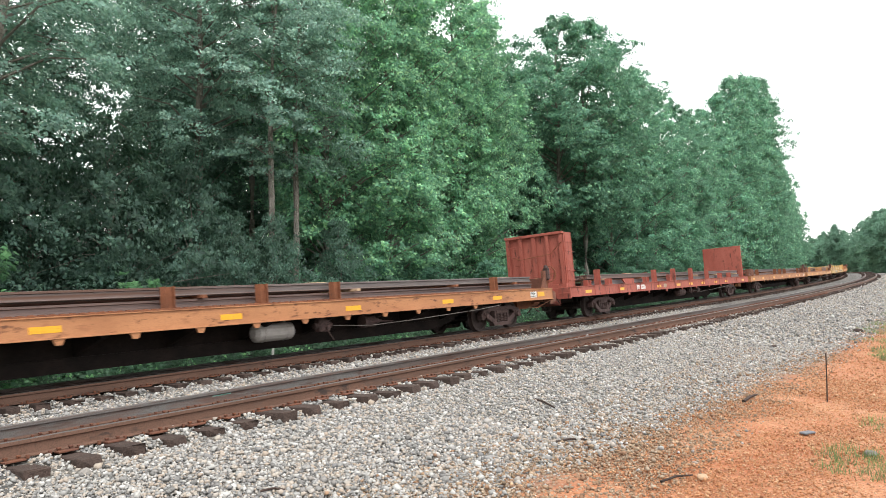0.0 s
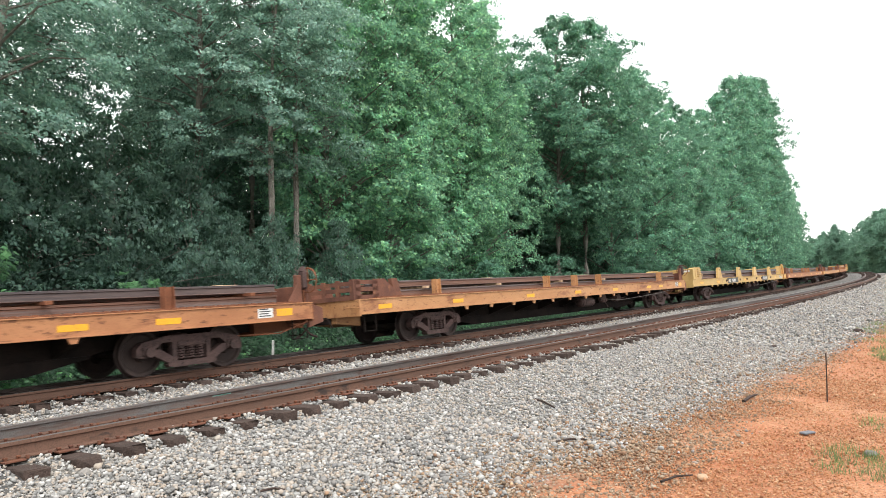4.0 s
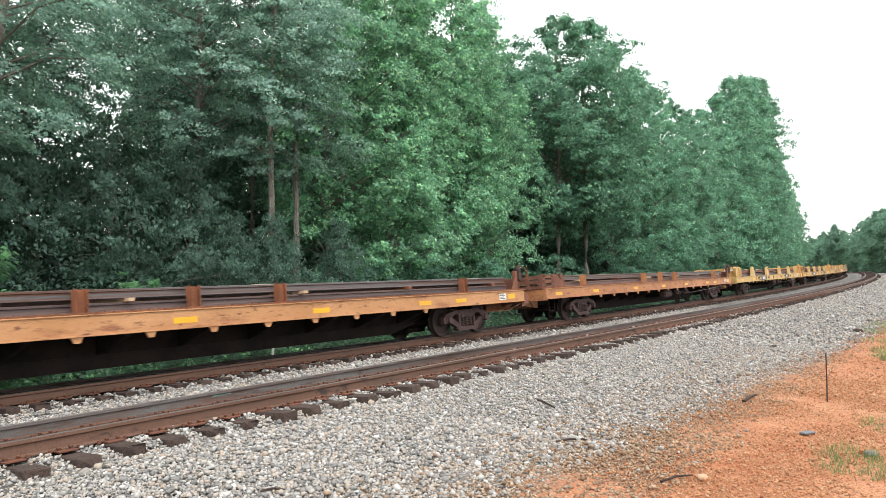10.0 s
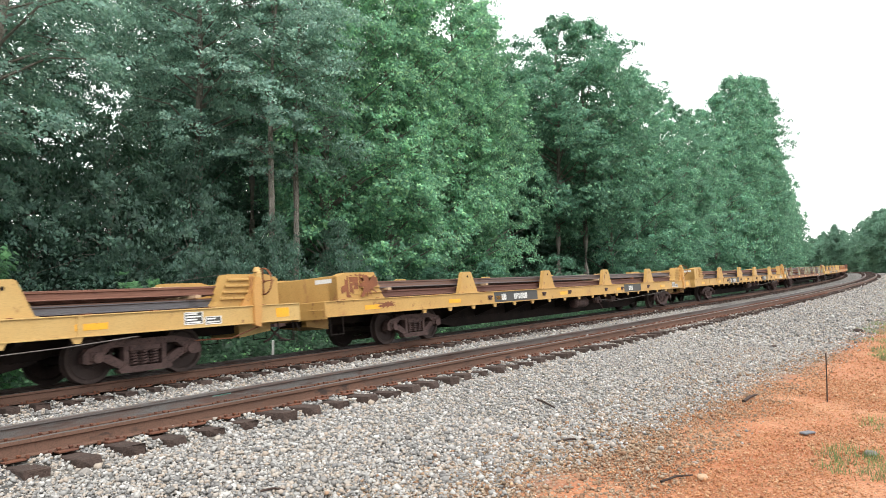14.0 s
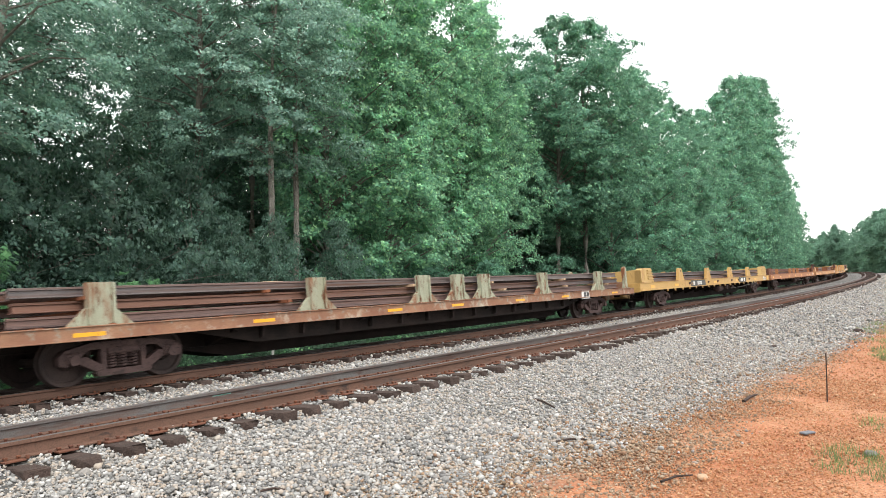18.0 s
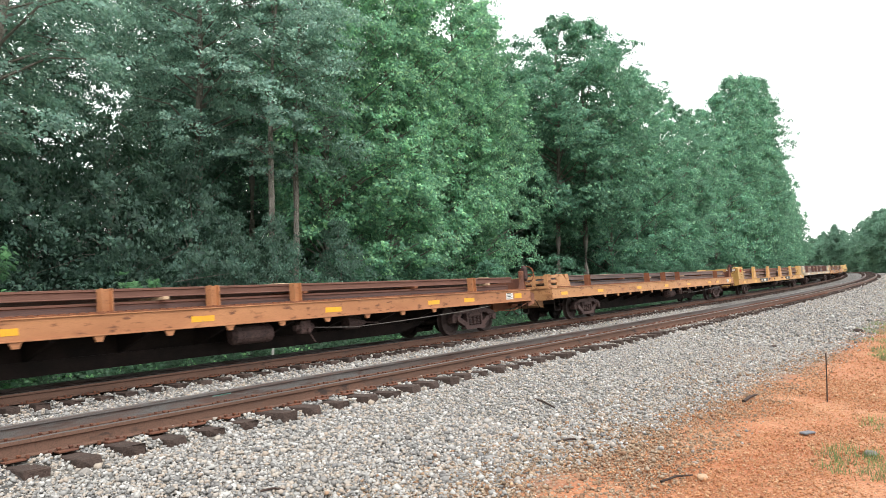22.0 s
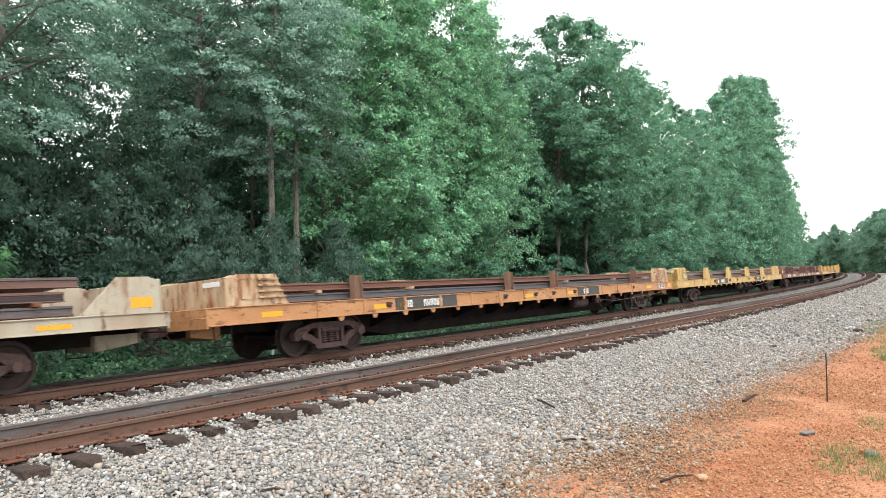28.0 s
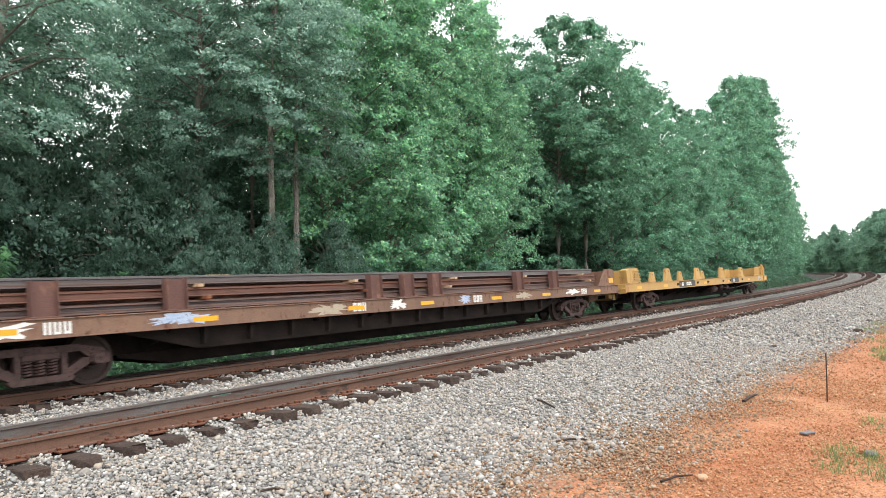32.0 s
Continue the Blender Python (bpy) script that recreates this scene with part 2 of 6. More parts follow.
def prism(bm, outline, axis, a, b):
    """Extrudes an outline of 2D points along one axis from a to b."""
    def put(p, t):
        return {"x": (t, p[0], p[1]), "y": (p[0], t, p[1]), "z": (p[0], p[1], t)}[axis]
    va = [bm.verts.new(put(p, a)) for p in outline]
    vb = [bm.verts.new(put(p, b)) for p in outline]
    n = len(outline)
    bm.faces.new(va)
    bm.faces.new(vb[::-1])
    for i in range(n):
        bm.faces.new((va[i], vb[i], vb[(i + 1) % n], va[(i + 1) % n]))
    bmesh.ops.recalc_face_normals(bm, faces=bm.faces)
    return bm


# ---- the line of the railway: distance s along it, offset to its far side ----
K0, K1, GRADE = 0.0008623, 3.2143e-07, 0.0130
S_MIN, S_MAX, S_STEP = -650.0, 800.0, 0.5
_s = np.arange(S_MIN, S_MAX + 0.1, S_STEP)
_k = np.where(_s < -30, 0.0, K0 + K1 * np.clip(_s, -30, 300))
_th = np.concatenate([[0], np.cumsum((_k[1:] + _k[:-1]) / 2 * S_STEP)])
_i0 = int(round(-S_MIN / S_STEP))
_th -= _th[_i0]
_x = np.concatenate([[0], np.cumsum((np.cos(_th[1:]) + np.cos(_th[:-1])) / 2 * S_STEP)])
_y = np.concatenate([[0], np.cumsum((np.sin(_th[1:]) + np.sin(_th[:-1])) / 2 * S_STEP)])
_x -= _x[_i0]
_y -= _y[_i0]
_z = np.cumsum(np.where((_s > -60) & (_s < 190), GRADE, GRADE * 0.15)) * S_STEP
_z -= _z[_i0]


def line(s, off, z=0.0):
    """World places at distances s, offsets off and heights z over the near rail."""
    s = np.asarray(s, float)
    t = np.interp(s, _s, _th)
    return np.stack([np.interp(s, _s, _x) - off * np.sin(t), np.interp(s, _s, _y) + off * np.cos(t), np.interp(s, _s, _z) + z], -1)


def line_pose(s, off, z, bank=0.0):
    """The pose of a thing on the line: x along it, y to the far side."""
    p = line(s, off, z)
    a, b = line(s - 4, off, z), line(s + 4, off, z)
    d = Vector(b - a)
    yaw = math.atan2(d.y, d.x)
    pitch = math.atan2(d.z, math.hypot(d.x, d.y))
    return Matrix.Translation(Vector(p)) @ Matrix.Rotation(yaw, 4, "Z") @ Matrix.Rotation(-pitch, 4, "Y") @ Matrix.Rotation(-bank, 4, "X")


GAUGE = 1.505
N_OFF, N_DROP = 7.4716, 0.134
F_OFF, F_Z, F_DROP = 12.404, -0.309, 0.130
N_MID, F_MID = N_OFF + GAUGE / 2, F_OFF + GAUGE / 2
N_BANK, F_BANK = math.asin(N_DROP / GAUGE), math.asin(F_DROP / GAUGE)
N_MID_Z, F_MID_Z = -N_DROP / 2, F_Z - F_DROP / 2


# ---- ground ----
def ground_z(s, off):
    """Height of the ground over the near rail: dirt, ballast shoulder, two banked beds, the wood's floor."""
    off = np.asarray(off, float)
    z = np.interp(off, [-60, -20, -3, 2.6, 3.4, 5.2, 6.35, 6.88, 7.02, 7.35, 9.3, 9.9, 10.7, 11.3, 11.85, 12.05, 12.5, 14.3, 15.2, 16.4, 18.5, 24, 45, 70],
                  [0.3, -0.2, -0.36, -0.36, -0.37, -0.34, -0.295, -0.272, -0.225, -0.205, -0.385, -0.43, -0.50, -0.56, -0.56, -0.52, -0.545, -0.72, -0.85, -1.05, -1.05, -0.9, 1.5, 6.0])
    return z


def ground_sheet():
    ss = np.concatenate([[-640, -300, -120, -60, -30, -15], np.arange(-8, 40, 0.5), np.arange(40, 120, 2.0), np.arange(120, 300, 8.0), [300, 340, 400, 480, 600, 780]])
    oo = np.concatenate([[-900, -500, -260, -120, -60, -30, -15], np.arange(-8, 16, 0.3), [16, 17, 18, 20, 24, 32, 45, 60, 90, 160, 300, 600, 900]])
    S, O = np.meshgrid(ss, oo, indexing="ij")
    P = line(S, O, ground_z(S, O))
    far = np.clip((np.abs(O) - 60) / 300, 0, 1)
    P[..., 2] += far * 2.0
    rough = np.array([noise.fractal(Vector((x * 0.8, y * 0.8, 0)), 1.0, 2.0, 4) for x, y in P[..., :2].reshape(-1, 2)]).reshape(S.shape)
    P[..., 2] += rough * 0.03 * (np.abs(O) < 20)
    n, m = S.shape
    idx = np.arange(n * m).reshape(n, m)
    f = np.stack([idx[:-1, :-1], idx[1:, :-1], idx[1:, 1:], idx[:-1, 1:]], -1).reshape(-1, 4)
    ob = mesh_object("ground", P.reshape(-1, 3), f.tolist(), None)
    lay = ob.data.attributes.new("across", "FLOAT", "POINT")
    A = O + 0.045 * np.clip(S - 6, 0, 18) * np.clip(8 - O, 0, 1)
    lay.data.foreach_set("value", A.reshape(-1).astype(np.float32))
    ob.data.materials.clear()
    for p in ob.data.polygons:
        p.use_smooth = True
    m, n_, l, p = nodes_of("ballast_clay_and_forest_floor")
    at = n_.new("ShaderNodeAttribute")
    at.attribute_name = "across"
    tc = n_.new("ShaderNodeTexCoord")
    vec = tc.outputs["Object"]
    vor = n_.new("ShaderNodeTexVoronoi")
    vor.inputs["Scale"].default_value = 17.0
    l.new(vec, vor.inputs["Vector"])
    ramp = n_.new("ShaderNodeValToRGB")
    # Near-black cells paint in the shade between the loose stones.
    for pos, c in ((0.0, (0.022, 0.021, 0.020)), (1.0, (0.20, 0.195, 0.185))):
        ramp.color_ramp.elements[int(pos)].color = (*c, 1)
    e = ramp.color_ramp.elements.new(0.5)
    e.color = (0.065, 0.063, 0.060, 1)
    l.new(vor.outputs["Color"], ramp.inputs["Fac"])
    stone = link_mix(n_, l, ramp.outputs["Color"], (0.19, 0.165, 0.135), noise_of(n_, l, vec, 0.7, 4, None, 0.45, 0.8))
    clay = link_mix(n_, l, (0.36, 0.125, 0.052), (0.42, 0.205, 0.105), noise_of(n_, l, vec, 1.3, 6))
    clay = link_mix(n_, l, clay, (0.22, 0.082, 0.036), noise_of(n_, l, vec, 14, 5, None, 0.5, 0.75))
    clay = link_mix(n_, l, clay, (0.15, 0.052, 0.022), noise_of(n_, l, vec, 42, 3, None, 0.54, 0.66))
    clay = link_mix(n_, l, clay, (0.47, 0.28, 0.16), noise_of(n_, l, vec, 75, 2, None, 0.60, 0.70))
    # Beyond the far rail, shade of train and trees is painted as near-black.
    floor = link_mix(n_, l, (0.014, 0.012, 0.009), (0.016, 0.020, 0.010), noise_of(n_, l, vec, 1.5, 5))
    turf = link_mix(n_, l, (0.17, 0.20, 0.07), (0.24, 0.23, 0.11), noise_of(n_, l, vec, 0.5, 5))

    def step(lo, hi, wob):
        w = noise_of(n_, l, vec, 1.1, 6, None, 0.0, 1.0)
        mm = n_.new("ShaderNodeMath")
        mm.operation = "MULTIPLY_ADD"
        l.new(w, mm.inputs[0])
        mm.inputs[1].default_value = wob
        l.new(at.outputs["Fac"], mm.inputs[2])
        r = n_.new("ShaderNodeMapRange")
        r.inputs["From Min"].default_value, r.inputs["From Max"].default_value = lo + wob / 2, hi + wob / 2
        l.new(mm.outputs[0], r.inputs["Value"])
        return r.outputs["Result"]

    col = link_mix(n_, l, turf, clay, step(-3.2, 0.6, 3.0))
    col = link_mix(n_, l, col, stone, step(3.0, 3.7, 1.2))
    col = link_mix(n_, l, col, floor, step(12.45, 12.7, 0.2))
    l.new(col, p.inputs["Base Color"])
    p.inputs["Roughness"].default_value = 0.9
    bump_of(n_, l, p, vor.outputs["Distance"], 0.8, 0.03)
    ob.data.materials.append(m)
    return tagged(ob, "orange clay, grey ballast and a forest floor coloured dark for shade", "ground", kind="structure")


ground_sheet()


# ---- ballast stones ----
def stones(name, count, s_lo, s_hi, o_lo, o_hi, size, rounds, seed, label, thin=None, pile=(-0.2, 1.3)):
    rng = np.random.default_rng(seed)
    if rounds:
        base = np.array([(x, y, z) for x in (-0.72, 0.72) for y in (-0.72, 0.72) for z in (-0.72, 0.72)])
        tri = np.array([(0, 1, 3), (0, 3, 2), (4, 6, 7), (4, 7, 5), (0, 4, 5), (0, 5, 1), (2, 3, 7), (2, 7, 6), (0, 2, 6), (0, 6, 4), (1, 5, 7), (1, 7, 3)])
    else:
        base = np.array([(1, 0, 0), (-1, 0, 0), (0, 1, 0), (0, -1, 0), (0, 0, 1), (0, 0, -1)], float)
        tri = np.array([(0, 2, 4), (2, 1, 4), (1, 3, 4), (3, 0, 4), (2, 0, 5), (1, 2, 5), (3, 1, 5), (0, 3, 5)])
    s = s_lo + (s_hi - s_lo) * rng.random(count) ** 1.15
    o = rng.uniform(o_lo, o_hi, count)
    if thin is not None:
        keep = rng.random(count) < thin(s, o)
        s, o = s[keep], o[keep]
        count = len(s)
    bare = rng.random(count) < 0.06
    for first, near, far in ((-2.86, N_MID - 1.33, N_MID + 1.33), (-2.5, F_MID - 1.33, F_MID + 1.33)):
        gap = np.abs((s - first + 0.24525) % 0.4905 - 0.24525)
        bare |= ~((o > near) & (o < far) & (gap < 0.135))
        s, o, bare = s[bare], o[bare], np.zeros(int(bare.sum()), bool) | (rng.random(int(bare.sum())) < 0.06)
    count = len(s)
    z = ground_z(s, o)
    c = line(s, o, z)
    r = size * rng.lognormal(0, 0.32, count)
    q = rng.normal(size=(count, 4))
    q /= np.linalg.norm(q, axis=1)[:, None]
    w, x, y, zz = q.T
    R = np.stack([1 - 2 * (y * y + zz * zz), 2 * (x * y - zz * w), 2 * (x * zz + y * w), 2 * (x * y + zz * w), 1 - 2 * (x * x + zz * zz), 2 * (y * zz - x * w),
                  2 * (x * zz - y * w), 2 * (y * zz + x * w), 1 - 2 * (x * x + y * y)], -1).reshape(-1, 3, 3)
    v = base[None] * rng.uniform(0.62, 1.3, (count, len(base), 1)) * rng.uniform(0.6, 1.15, (count, 1, 3)) * r[:, None, None]
    v = np.einsum("nij,nkj->nki", R, v)
    v[..., 2] *= 0.8
    v += c[:, None, :]
    v[..., 2] += (r * rng.uniform(*pile, count))[:, None]
    f = tri[None] + (np.arange(count) * len(base))[:, None, None]
    return tri_mesh(name, v.reshape(-1, 3), f.reshape(-1, 3), M_stone, label)


def tri_mesh(name, v, f, material, label="", parent=None):
    """A mesh from arrays of places and of faces with three or four corners."""
    me = bpy.data.meshes.new(name)
    k = f.shape[1]
    me.vertices.add(len(v))
    me.vertices.foreach_set("co", v.astype(np.float32).ravel())
    me.loops.add(f.size)
    me.loops.foreach_set("vertex_index", f.astype(np.int32).ravel())
    me.polygons.add(len(f))
    me.polygons.foreach_set("loop_start", np.arange(0, f.size, k, dtype=np.int32))
    me.update(calc_edges=True)
    me.materials.append(material)
    ob = new(name, me)
    ob.parent = parent
    if label:
        ob["label"] = label
    return ob


# ---- track ----
RAIL = [(-0.070, -0.168), (0.070, -0.168), (0.070, -0.157), (0.012, -0.142), (0.009, -0.05), (0.034, -0.040), (0.0345, -0.006), (0.026, 0.0), (-0.026, 0.0), (-0.0345, -0.006), (-0.034, -0.040), (-0.009, -0.05), (-0.012, -0.142), (-0.070, -0.157)]


def swept_rail(parent, off, z, bank, s_lo, s_hi, name="rail", label="", web=None):
    ss = np.concatenate([np.arange(s_lo, 140, 1.0), np.arange(140, s_hi, 5.0)])
    cb, sb = math.cos(bank), math.sin(bank)
    V, n = [], len(RAIL)
    for u, w in RAIL:
        V.append(line(ss, off + u * cb + w * sb, z + w * cb - u * sb))
    V = np.stack(V, 1)
    faces, mats = [], []
    for i in range(len(ss) - 1):
        for j in range(n):
            k = (j + 1) % n
            faces.append((i * n + j, i * n + k, (i + 1) * n + k, (i + 1) * n + j))
            mats.append(1 if j in (6, 7, 8) else 2 if j in (9, 10, 11) else 0)
    ob = mesh_object(name, V.reshape(-1, 3), faces, M_track_rail, parent, label)
    ob.data.materials.append(M_railhead)
    ob.data.materials.append(web or M_track_rail)
    ob.data.polygons.foreach_set("material_index", mats)
    bm = bmesh.new()
    bm.from_mesh(ob.data)
    bmesh.ops.recalc_face_normals(bm, faces=bm.faces)
    bm.to_mesh(ob.data)
    bm.free()
    return ob


def tie_mesh(seed):
    rng = random.Random(seed)
    bm = bmesh.new()
    block(bm, -0.115, 0.115, -1.295, 1.295, -0.36, -0.183, 0.012)
    for v in bm.verts:
        v.co += Vector((rng.uniform(-0.008, 0.008), rng.uniform(-0.03, 0.03), rng.uniform(-0.006, 0.004)))
    return bm


def plate_mesh():
    """Tie plates, spikes and anchors at one tie, for both rails."""
    bm = bmesh.new()
    for y in (-GAUGE / 2, GAUGE / 2):
        block(bm, -0.095, 0.095, y - 0.17, y + 0.17, -0.184, -0.166, 0.003)
        for x, dy in ((-0.06, -0.085), (0.06, 0.085), (0.055, -0.09), (-0.05, 0.14)):
            block(bm, x - 0.011, x + 0.011, y + dy - 0.011, y + dy + 0.011, -0.17, -0.142)
            block(bm, x - 0.018, x + 0.018, y + dy - 0.02, y + dy + 0.02, -0.150, -0.132, 0.004)
        for x in (-0.14, 0.14):
            block(bm, x - 0.012, x + 0.012, y - 0.085, y + 0.085, -0.185, -0.172)
            block(bm, x - 0.014, x + 0.014, y - 0.095, y - 0.065, -0.18, -0.145, 0.003)
    return bm


def track(kind_label, off, z, bank, mid_off, mid_z, spacing, s_first, count, total, seed):
    base = tagged(empty("railway_track"), kind_label, "railway track", kind="structure")
    swept_rail(base, off, z, bank, -60, 420)
    swept_rail(base, off + GAUGE * math.cos(bank), z - GAUGE * math.sin(bank), bank, -60, 420, web=M_railweb)
    rng = random.Random(seed)
    ties = [part("tie", tie_mesh(seed + k), M_tie, base) for k in range(5)]
    plates = part("rail_fastening", plate_mesh(), M_spike, base, "rusty tie plates, spikes and rail anchors")
    first = [True] * 6
    far_v, far_f = [], []
    for i in range(total):
        s = s_first + spacing * i
        m = line_pose(s + rng.uniform(-0.03, 0.03), mid_off + rng.uniform(-0.07, 0.05), mid_z + rng.uniform(-0.03, 0.012), bank) @ Matrix.Rotation(rng.uniform(-0.015, 0.015), 4, "Z")
        if i < count:
            k = rng.randrange(5)
            if first[k]:
                ties[k].matrix_basis, first[k] = m, False
            else:
                again("tie", ties[k], base, m)
            pm = line_pose(s, mid_off, mid_z, bank)
            if i < 110:
                if first[5]:
                    plates.matrix_basis, first[5] = pm, False
                else:
                    again("rail_fastening", plates, base, pm)
        else:
            n0 = len(far_v)
            for x in (-0.115, 0.115):
                for y in (-1.29, 1.29):
                    for zz in (-0.36, -0.183):
                        far_v.append(m @ Vector((x, y, zz)))
            for f in ((0, 1, 3, 2), (4, 6, 7, 5), (0, 4, 5, 1), (2, 3, 7, 6), (1, 5, 7, 3)):
                far_f.append(tuple(n0 + q for q in f))
    rest = mesh_object("distant_ties", far_v, far_f, M_tie, base, "dark timber ties, far along the line")
    rest["kind"] = "stuff"
    return base


track("empty near track with rusty rails on dark timber ties", N_OFF, 0.0, N_BANK, N_MID, N_MID_Z, 0.4905, -2.86, 170, 620, 11)
bm = bmesh.new()
mark = line(np.array([6.36, 6.68]), N_OFF + GAUGE - 0.022, -N_DROP)
for k, z in ((0, -0.12), (1, -0.12), (1, -0.055), (0, -0.055)):
    bm.verts.new(mark[k] + np.array([0, 0, z]))
bm.faces.new(bm.verts)
bmesh.ops.solidify(bm, geom=bm.faces, thickness=0.006)
tagged(part("paint_mark", bm, surface("pale_green_marking_paint", (0.22, 0.50, 0.42), (0.34, 0.56, 0.50), 0.7)), "faded pale green paint mark on the rail", "paint mark")
track("far track under the train, rusty rails on timber ties", F_OFF, F_Z, F_BANK, F_MID, F_MID_Z, 0.4905, -2.5, 150, 600, 23)


# ---- the train: flat cars loaded with rails ----
SHARED = {}
M_maroon = surface("dark_red_brown_paint", (0.105, 0.056, 0.050), (0.15, 0.080, 0.066), 0.75, 0, 1.5, 50, 0.15, (0.28, 0.15, 0.10), 0.58, (1, 1, 0.4))
M_pipe = surface("dull_steel_pipe", (0.20, 0.18, 0.165), (0.13, 0.11, 0.10), 0.6, 0.4, 3, 60, 0.1)


def tube(bm, pts, radii, seg=8):
    rings = []
    for i, (p, r) in enumerate(zip(pts, radii)):
        d = (pts[min(i + 1, len(pts) - 1)] - pts[max(i - 1, 0)]).normalized()
        q = d.to_track_quat("Z", "Y")
        rings.append([bm.verts.new(p + q @ Vector((r * math.cos(2 * math.pi * k / seg), r * math.sin(2 * math.pi * k / seg), 0))) for k in range(seg)])
    for a, b in zip(rings, rings[1:]):
        for k in range(seg):
            bm.faces.new((a[k], a[(k + 1) % seg], b[(k + 1) % seg], b[k]))
    return bm


def shared(key, build, material):
    """A mesh built once and used by all alike parts."""
    if key not in SHARED:
        bm = build()
        bm.normal_update()
        me = bpy.data.meshes.new(key)
        bm.to_mesh(me)
        bm.free()
        me.materials.append(material)
        SHARED[key] = me
    return SHARED[key]


def put(name, mesh, parent, at=None, label=""):
    o = new(name, mesh)
    o.parent = parent
    if at is not None:
        o.matrix_basis = at
    if label:
        o["label"] = label
    return o


def wheelset_bm():
    bm = bmesh.new()
    rod(bm, (0, -0.9, 0), (0, 0.9, 0), 0.08, 10)
    for sgn in (-1, 1):
        prof = [(0.10, 0.10), (0.14, 0.115), (0.16, 0.05), (0.33, 0.035), (0.36, 0.075), (0.42, 0.075), (0.425, -0.035), (0.445, -0.06), (0.36, -0.06), (0.33, -0.01), (0.16, 0.0), (0.10, -0.08)]
        n = 28
        rings = []
        for r, y in prof:
            rings.append([bm.verts.new((r * math.cos(2 * math.pi * k / n), sgn * (0.7525 + y), r * math.sin(2 * math.pi * k / n))) for k in range(n)])
        for a, b in zip(rings, rings[1:]):
            for k in range(n):
                bm.faces.new((a[k], a[(k + 1) % n], b[(k + 1) % n], b[k]))
        rod(bm, (0, sgn * 0.90, 0), (0, sgn * 1.10, 0), 0.085, 12)
    bmesh.ops.recalc_face_normals(bm, faces=bm.faces)
    return bm


def sideframe_bm():
    """A cast side frame with its two windows, outline in x and z round the axle height."""
    bm = bmesh.new()
    prism(bm, [(-1.12, 0.36), (-1.12, 0.50), (-1.02, 0.60), (-0.55, 0.70), (0.55, 0.70), (1.02, 0.60), (1.12, 0.50), (1.12, 0.36), (1.0, 0.33), (0.84, 0.40), (0.62, 0.58), (-0.62, 0.58), (-0.84, 0.40), (-1.0, 0.33)], "y", -0.08, 0.08)
    for sgn in (-1, 1):
        bar = [(sgn * 0.86, 0.46), (sgn * 0.78, 0.36), (sgn * 0.42, 0.17), (sgn * 0.30, 0.19), (sgn * 0.34, 0.28), (sgn * 0.66, 0.47)]
        prism(bm, bar if sgn > 0 else bar[::-1], "y", -0.07, 0.07)
        block(bm, sgn * 0.36 - 0.045, sgn * 0.36 + 0.045, -0.075, 0.075, 0.22, 0.62)
        block(bm, sgn * 0.89 - 0.13, sgn * 0.89 + 0.13, -0.11, 0.10, 0.36, 0.56, 0.03)
        rod(bm, (sgn * 0.89, -0.16, 0.43), (sgn * 0.89, -0.06, 0.43), 0.09, 10)
    prism(bm, [(-0.46, 0.12), (0.46, 0.12), (0.52, 0.18), (0.44, 0.23), (-0.44, 0.23), (-0.52, 0.18)], "y", -0.09, 0.09)
    return bm


def spring_bm():
    """One coil spring."""
    bm = bmesh.new()
    n = 30
    pts = [Vector((0.075 * math.cos(k * 2 * math.pi / 6), 0.075 * math.sin(k * 2 * math.pi / 6), 0.24 + 0.24 * k / n)) for k in range(n + 1)]
    tube(bm, pts, [0.019] * (n + 1), 5)
    bmesh.ops.recalc_face_normals(bm, faces=bm.faces)
    return bm


def bolster_bm():
    bm = bmesh.new()
    block(bm, -0.30, 0.30, -1.09, 1.09, 0.48, 0.60, 0.02)
    block(bm, -0.22, 0.22, -0.6, 0.6, 0.55, 0.74, 0.03)
    for sgn in (-1, 1):
        block(bm, sgn * 0.45 - 0.05, sgn * 0.45 + 0.05, -0.72, 0.72, 0.32, 0.44, 0.01)
        for y in (-0.72, 0.72):
            block(bm, sgn * 0.47 - 0.04, sgn * 0.47 + 0.03, y - 0.08, y + 0.08, 0.26, 0.60, 0.02)
    return bm


def truck(car, x):
    t = put("truck", shared("bolster", bolster_bm, M_truck), car, pose(x, 0, 0), "brown grimy four-wheel truck")
    for y in (-1.0, 1.0):
        put("side_frame", shared("side_frame", sideframe_bm, M_truck), t, pose(0, y, 0, 0, 0, 0 if y < 0 else 180))
        for sx in (-0.2, 0.0, 0.2):
            put("spring", shared("spring", spring_bm, M_truck), t, pose(sx, y, 0))
    sets = [put("wheelset", shared("wheelset", wheelset_bm, M_wheel), t, pose(w, 0, 0.42)) for w in (-0.889, 0.889)]
    return sets


def coupler_bm(sgn=1):
    bm = bmesh.new()
    block(bm, -0.02, 0.62, -0.09, 0.09, 0.72, 0.92, 0.02)
    prism(bm, [(0.50, -0.16), (0.66, -0.20), (0.80, -0.12), (0.80, 0.02), (0.70, 0.04), (0.70, 0.14), (0.84, 0.17), (0.78, 0.24), (0.52, 0.17)], "z", 0.68, 0.96)
    rod(bm, (0.35, -0.05, 0.70), (0.60, -0.14, 0.42), 0.022, 6)
    rod(bm, (0.60, -0.14, 0.42), (0.82, -0.10, 0.36), 0.026, 6)
    return bm


def lever_bm():
    bm = bmesh.new()
    return bent_rod(bm, [(0.12, -1.36, 0.55), (0.08, -1.25, 0.78), (0.10, -0.5, 0.80), (0.30, -0.25, 0.78), (0.42, -0.1, 0.88)], 0.014)


